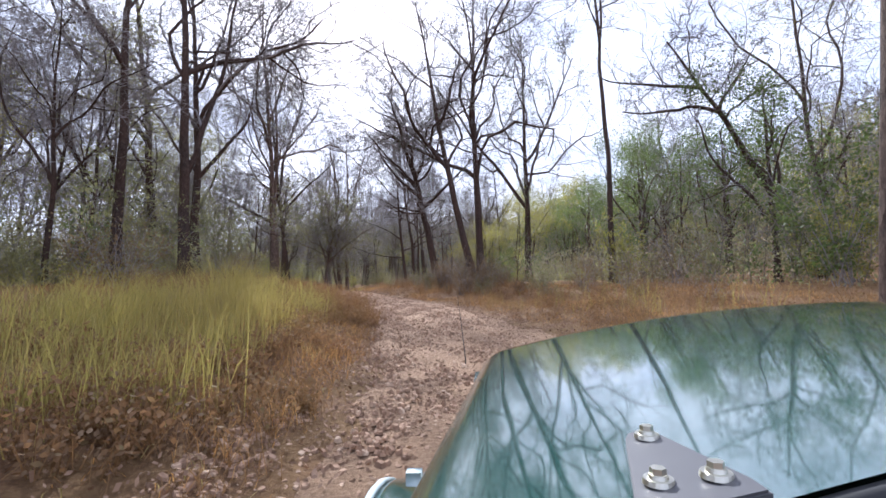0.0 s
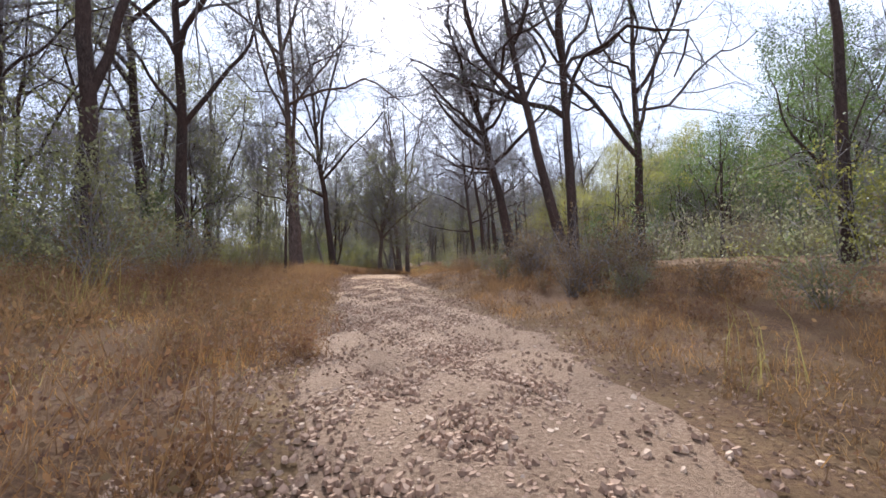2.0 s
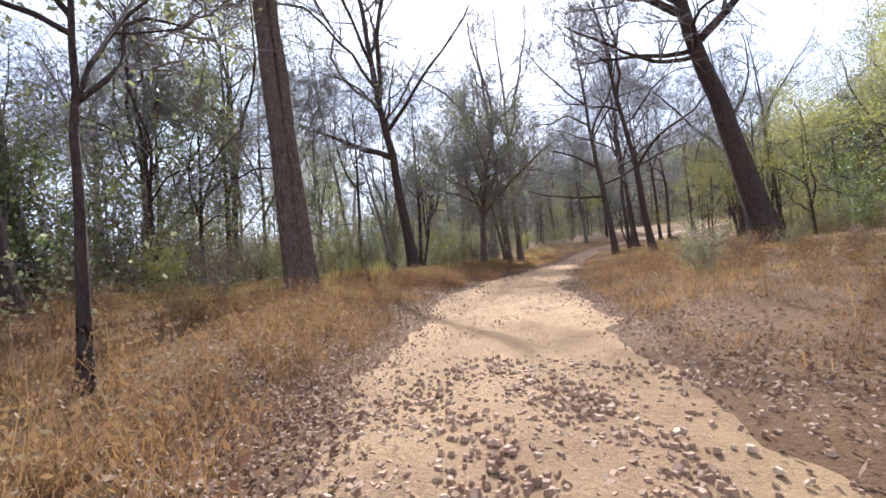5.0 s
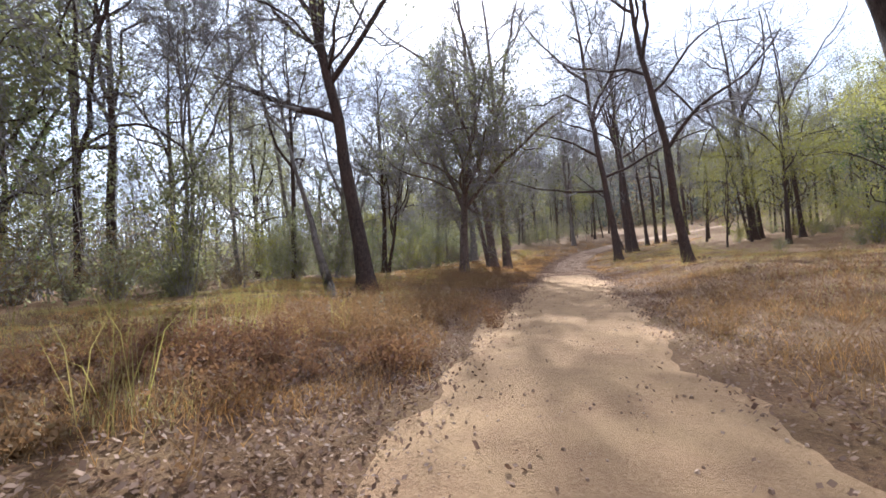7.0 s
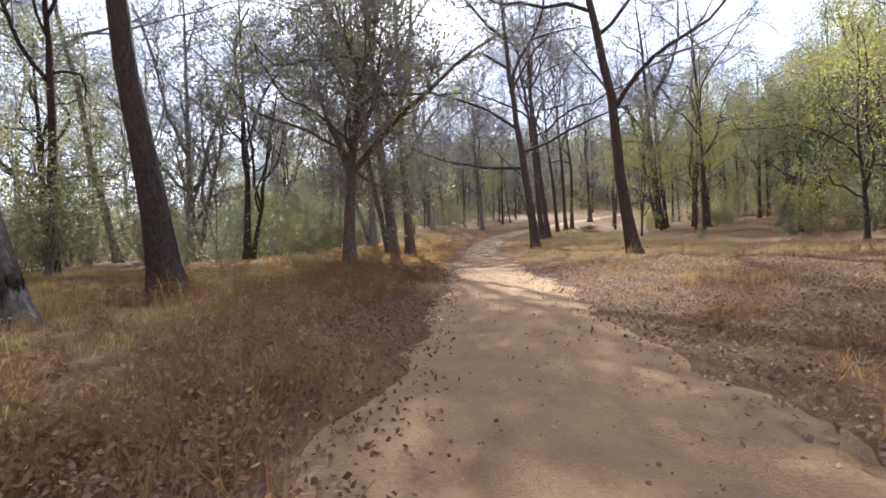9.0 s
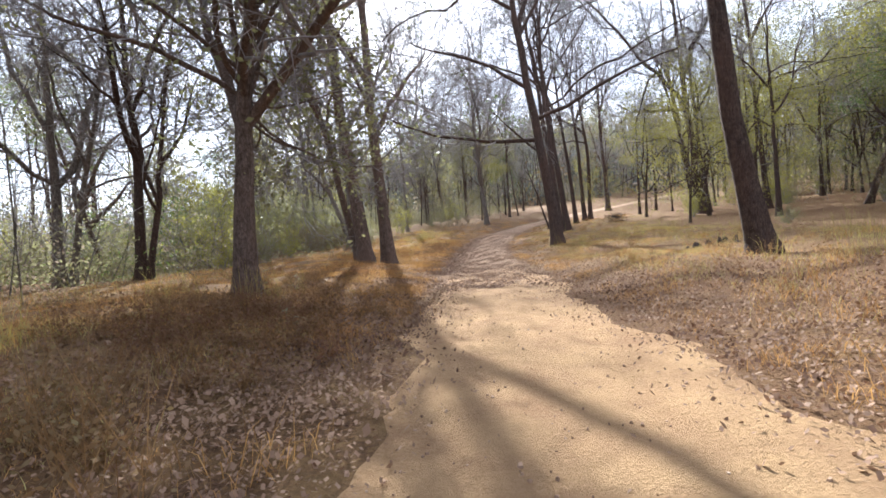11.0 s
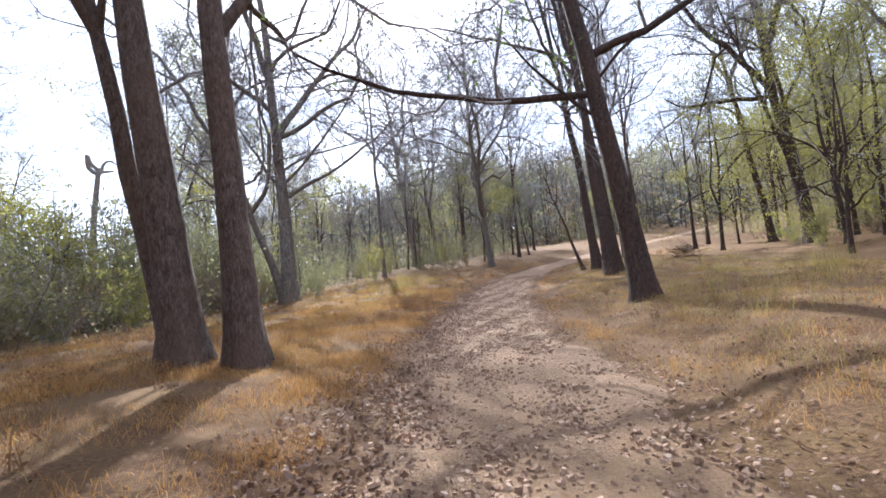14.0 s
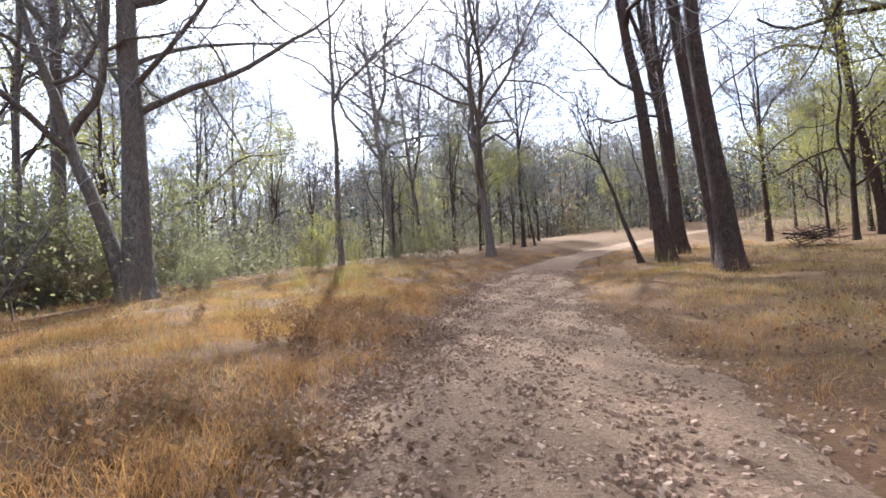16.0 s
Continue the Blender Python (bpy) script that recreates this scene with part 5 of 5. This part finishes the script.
def ribbon(name, path, section, mat, parent):
    """A profile of (out, up) pairs carried along a path of points."""
    path = np.asarray(path, float)
    verts, k = [], len(section)
    for i, p in enumerate(path):
        t = path[min(i + 1, len(path) - 1)] - path[max(i - 1, 0)]
        t /= np.linalg.norm(t)
        out = np.cross(t, (0, 0, 1))
        out /= np.linalg.norm(out)
        up = np.cross(out, t)
        verts += [p + out * a + up * b for a, b in section]
    f = []
    for i in range(len(path) - 1):
        for j in range(k):
            f.append((i * k + j, i * k + (j + 1) % k, (i + 1) * k + (j + 1) % k, (i + 1) * k + j))
    f.append(tuple(range(k)))
    f.append(tuple(range((len(path) - 1) * k, len(path) * k))[::-1])
    return mesh_object(name, verts, f, mat, parent)


def rear_line(v, back=0.0, up=0.0):
    u = 0.287 + 0.205 * v - 0.055 * v * v
    return (v, u - back, float(crown_z(u, v)) + up)


ribbon("rubber_seal", [rear_line(v, 0.003, -0.009) for v in np.linspace(-0.06, 1.3, 30)],
              [(0.007, -0.010), (0.0065, 0.003), (0.003, 0.006), (-0.003, 0.0055), (-0.007, 0.001), (-0.007, -0.010)], rubber, jeep)
cowl = []
for v in np.linspace(-0.1, 1.36, 20):
    a = rear_line(v, 0.008, -0.014)
    cowl.append([(v, a[1], a[2] - 0.005), (v, a[1] - 0.07, a[2] - 0.012), (v, a[1] - 0.16, a[2] - 0.02), (v, a[1] - 0.17, a[2] - 0.045), (v, a[1] - 0.155, a[2] - 0.09)])
cowl = np.array(cowl)
mesh_object("cowl", cowl.reshape(-1, 3), grid_faces(5, 20), paint, jeep)

wall = []
for v in np.linspace(-0.06, 1.33, 12):
    a = rear_line(v, 0.17, -0.1)
    wall.append([(v, a[1], a[2]), (v, a[1] + 0.015, a[2] - 0.012), (v, a[1] + 0.03, a[2] - 0.1), (v, a[1] + 0.03, a[2] - 0.34), (v, a[1] + 0.02, a[2] - 0.4), (v, a[1] - 0.02, -0.72)])
wall = np.array(wall)
firewall = mesh_object("firewall", wall.reshape(-1, 3), grid_faces(6, 12), paint, jeep)


def bolt(v, u, parent, up=0.0, s=1.0):
    """A hexagon head on its washer."""
    z = float(crown_z(u, v)) + up
    bm = bmesh.new()
    bmesh.ops.create_cone(bm, cap_ends=True, segments=24, radius1=0.0105 * s, radius2=0.0095 * s, depth=0.003, matrix=Matrix.Translation((v, u, z + 0.0015)))
    bmesh.ops.create_cone(bm, cap_ends=True, segments=6, radius1=0.0056 * s, radius2=0.0052 * s, depth=0.0055, matrix=Matrix.Translation((v, u, z + 0.0062)) @ Matrix.Rotation(v * 9, 4, "Z"))
    bmesh.ops.create_cone(bm, cap_ends=True, segments=20, radius1=0.0066 * s, radius2=0.0058 * s, depth=0.0024, matrix=Matrix.Translation((v, u, z + 0.0042)))
    me = bpy.data.meshes.new("bolt")
    bm.to_mesh(me)
    bm.free()
    me.materials.append(steel)
    ob = new("bolt", me)
    ob.parent = parent
    return ob


def bracket_plate(parent):
    """The triangular hinge plate bolted to the bonnet's rear edge, with its turned-down lip."""
    outline = [(0.105, 0.316), (0.133, 0.43), (0.138, 0.443), (0.147, 0.447), (0.157, 0.441), (0.176, 0.338), (0.176, 0.322)]
    bm = bmesh.new()
    lo = [bm.verts.new((v, u, float(crown_z(u, v)) + 0.001)) for v, u in outline]
    hi = [bm.verts.new((v, u, float(crown_z(u, v)) + 0.006)) for v, u in outline]
    n = len(outline)
    bm.faces.new(hi)
    bm.faces.new(lo[::-1])
    for i in range(n):
        bm.faces.new((lo[i], lo[(i + 1) % n], hi[(i + 1) % n], hi[i]))
    bmesh.ops.bevel(bm, geom=[e for e in bm.edges if e.verts[0] in hi and e.verts[1] in hi], offset=0.0015, segments=2, affect="EDGES")
    bmesh.ops.recalc_face_normals(bm, faces=bm.faces)
    me = bpy.data.meshes.new("hinge_plate")
    bm.to_mesh(me)
    bm.free()
    me.materials.append(plate)
    ob = new("hinge_plate", me)
    ob.parent = parent
    return ob


hinge = bracket_plate(jeep)
hinge["label"] = "dark grey hinge plate with three bolts"
bolt(0.148, 0.426, hinge, 0.006, 0.9)
bolt(0.129, 0.352, hinge, 0.006, 0.9)
bolt(0.160, 0.347, hinge, 0.006, 0.9)
ribbon("hinge_pin", [(0.118, 0.305, -0.168), (0.16, 0.312, -0.164), (0.215, 0.32, -0.16)], [(0.007, -0.006), (0.007, 0.004), (0.0, 0.008), (-0.007, 0.004), (-0.007, -0.006)], rubber, hinge)
bolt(0.165, 0.29, jeep, -0.028)
bolt(0.135, 0.283, jeep, -0.028)

# wings over the front wheels, with a rounded outer edge
for side, name in ((-1, "left"), (1, "right")):
    inner = -0.06 if side < 0 else 1.33
    grid = []
    for u in np.linspace(0.3, 1.28, 26):
        drop = 0.0 if u < 0.8 else -0.32 * ((u - 0.8) / 0.48) ** 2
        base = -0.35 + drop
        grid.append([(inner + side * o, u, base + dz) for o, dz in ((0.0, 0.03), (0.01, 0.0), (0.08, -0.002), (0.1, -0.008), (0.113, -0.024), (0.118, -0.05), (0.118, -0.16))])
    g = np.array(grid)
    wing = mesh_object("wing", g.reshape(-1, 3), grid_faces(7, 26), paint, jeep)
    ribbon("wing_edging", [(inner + side * 0.107, u, -0.356 if u < 0.8 else -0.356 - 0.32 * ((u - 0.8) / 0.48) ** 2) for u in np.linspace(0.32, 1.27, 16)],
           [(0.006, -0.004), (0.006, 0.004), (-0.006, 0.004), (-0.006, -0.004)], pale, wing)
    lamp = ribbon("indicator_lamp", [(inner + side * 0.122, u, -0.39) for u in (0.56, 0.6, 0.66, 0.7)], [(0.008, -0.014), (0.008, 0.012), (-0.006, 0.012), (-0.006, -0.014)], orange, wing)

# engine bay and grille below the bonnet
bm = bmesh.new()
bmesh.ops.create_cube(bm, size=1, matrix=Matrix.Translation((0.63, 0.87, -0.5)) @ Matrix.Diagonal((1.26, 0.58, 0.62, 1)))
bmesh.ops.bevel(bm, geom=list(bm.edges), offset=0.03, segments=2, affect="EDGES")
me = bpy.data.meshes.new("front_body")
bm.to_mesh(me)
bm.free()
me.materials.append(paint)
body = new("front_body", me)
body.parent = jeep
ribbon("front_bumper", [(v, 1.36, -0.86) for v in (-0.16, 0.0, 0.6, 1.2, 1.42)], [(0.04, -0.07), (0.04, 0.07), (-0.03, 0.07), (-0.03, -0.07)], rubber, jeep)
for v in (0.15, 1.11):
    ribbon("bumper_arm", [(v, 1.1, -0.8), (v, 1.34, -0.86)], [(0.03, -0.03), (0.03, 0.03), (-0.03, 0.03), (-0.03, -0.03)], rubber, jeep)
ribbon("front_axle", [(v, 0.82, -1.0) for v in (-0.06, 0.4, 0.9, 1.32)], [(0.05, -0.05), (0.05, 0.05), (-0.05, 0.05), (-0.05, -0.05)], rubber, jeep)
for v in (0.15, 1.11):
    ribbon("spring", [(v, 0.5, -0.78), (v, 0.82, -0.95), (v, 1.1, -0.78)], [(0.03, -0.02), (0.03, 0.02), (-0.03, 0.02), (-0.03, -0.02)], rubber, jeep)


def wheel(v):
    """A treaded tyre with its steel rim."""
    ang = np.linspace(0, 2 * math.pi, 49)[:-1]
    prof = [(-0.09, 0.22), (-0.1, 0.3), (-0.085, 0.345), (-0.04, 0.36), (0.04, 0.36), (0.085, 0.345), (0.1, 0.3), (0.09, 0.22)]
    here = JEEP @ Vector((v, 0.82, 0))
    z0 = float(terrain(here.x, here.y)) + 0.33 - here.z
    verts = [(v + o, 0.82 + math.cos(a) * (r - (0.012 if r > 0.34 and i % 2 else 0)), z0 + 0.36 - 0.33 + math.sin(a) * (r - (0.012 if r > 0.34 and i % 2 else 0)))
             for i, a in enumerate(ang) for o, r in prof]
    k, n = len(prof), len(ang)
    f = [(i * k + j, i * k + j + 1, ((i + 1) % n) * k + j + 1, ((i + 1) % n) * k + j) for i in range(n) for j in range(k - 1)]
    w = mesh_object("wheel", verts, f, rubber, jeep)
    verts = [(v + o, 0.82 + math.cos(a) * r, z0 + 0.03 + math.sin(a) * r) for a in ang for o, r in ((-0.085, 0.225), (-0.05, 0.2), (-0.03, 0.1), (-0.05, 0.04), (0.05, 0.04), (0.03, 0.1), (0.05, 0.2), (0.085, 0.225))]
    f = [(i * 8 + j, i * 8 + j + 1, ((i + 1) % n) * 8 + j + 1, ((i + 1) % n) * 8 + j) for i in range(n) for j in range(7)]
    mesh_object("rim", verts, f, pale, w)


wheel(-0.1)
wheel(1.36)
ribbon("side_marker", [(-0.092, u, -0.318) for u in (0.78, 0.79, 0.8)], [(0.012, -0.012), (0.012, 0.008), (-0.012, 0.008), (-0.012, -0.012)], pale, jeep)
aerial = [bough(np.random.default_rng(2), np.array([-0.02, 1.12, -0.2]), np.array([-0.08, 0.25, 1.0]), 0.17, 0.0012, 6, 0, 0, 0.01)]
tube_object("aerial", [(p, r, 5) for p, r in aerial], rubber, jeep)
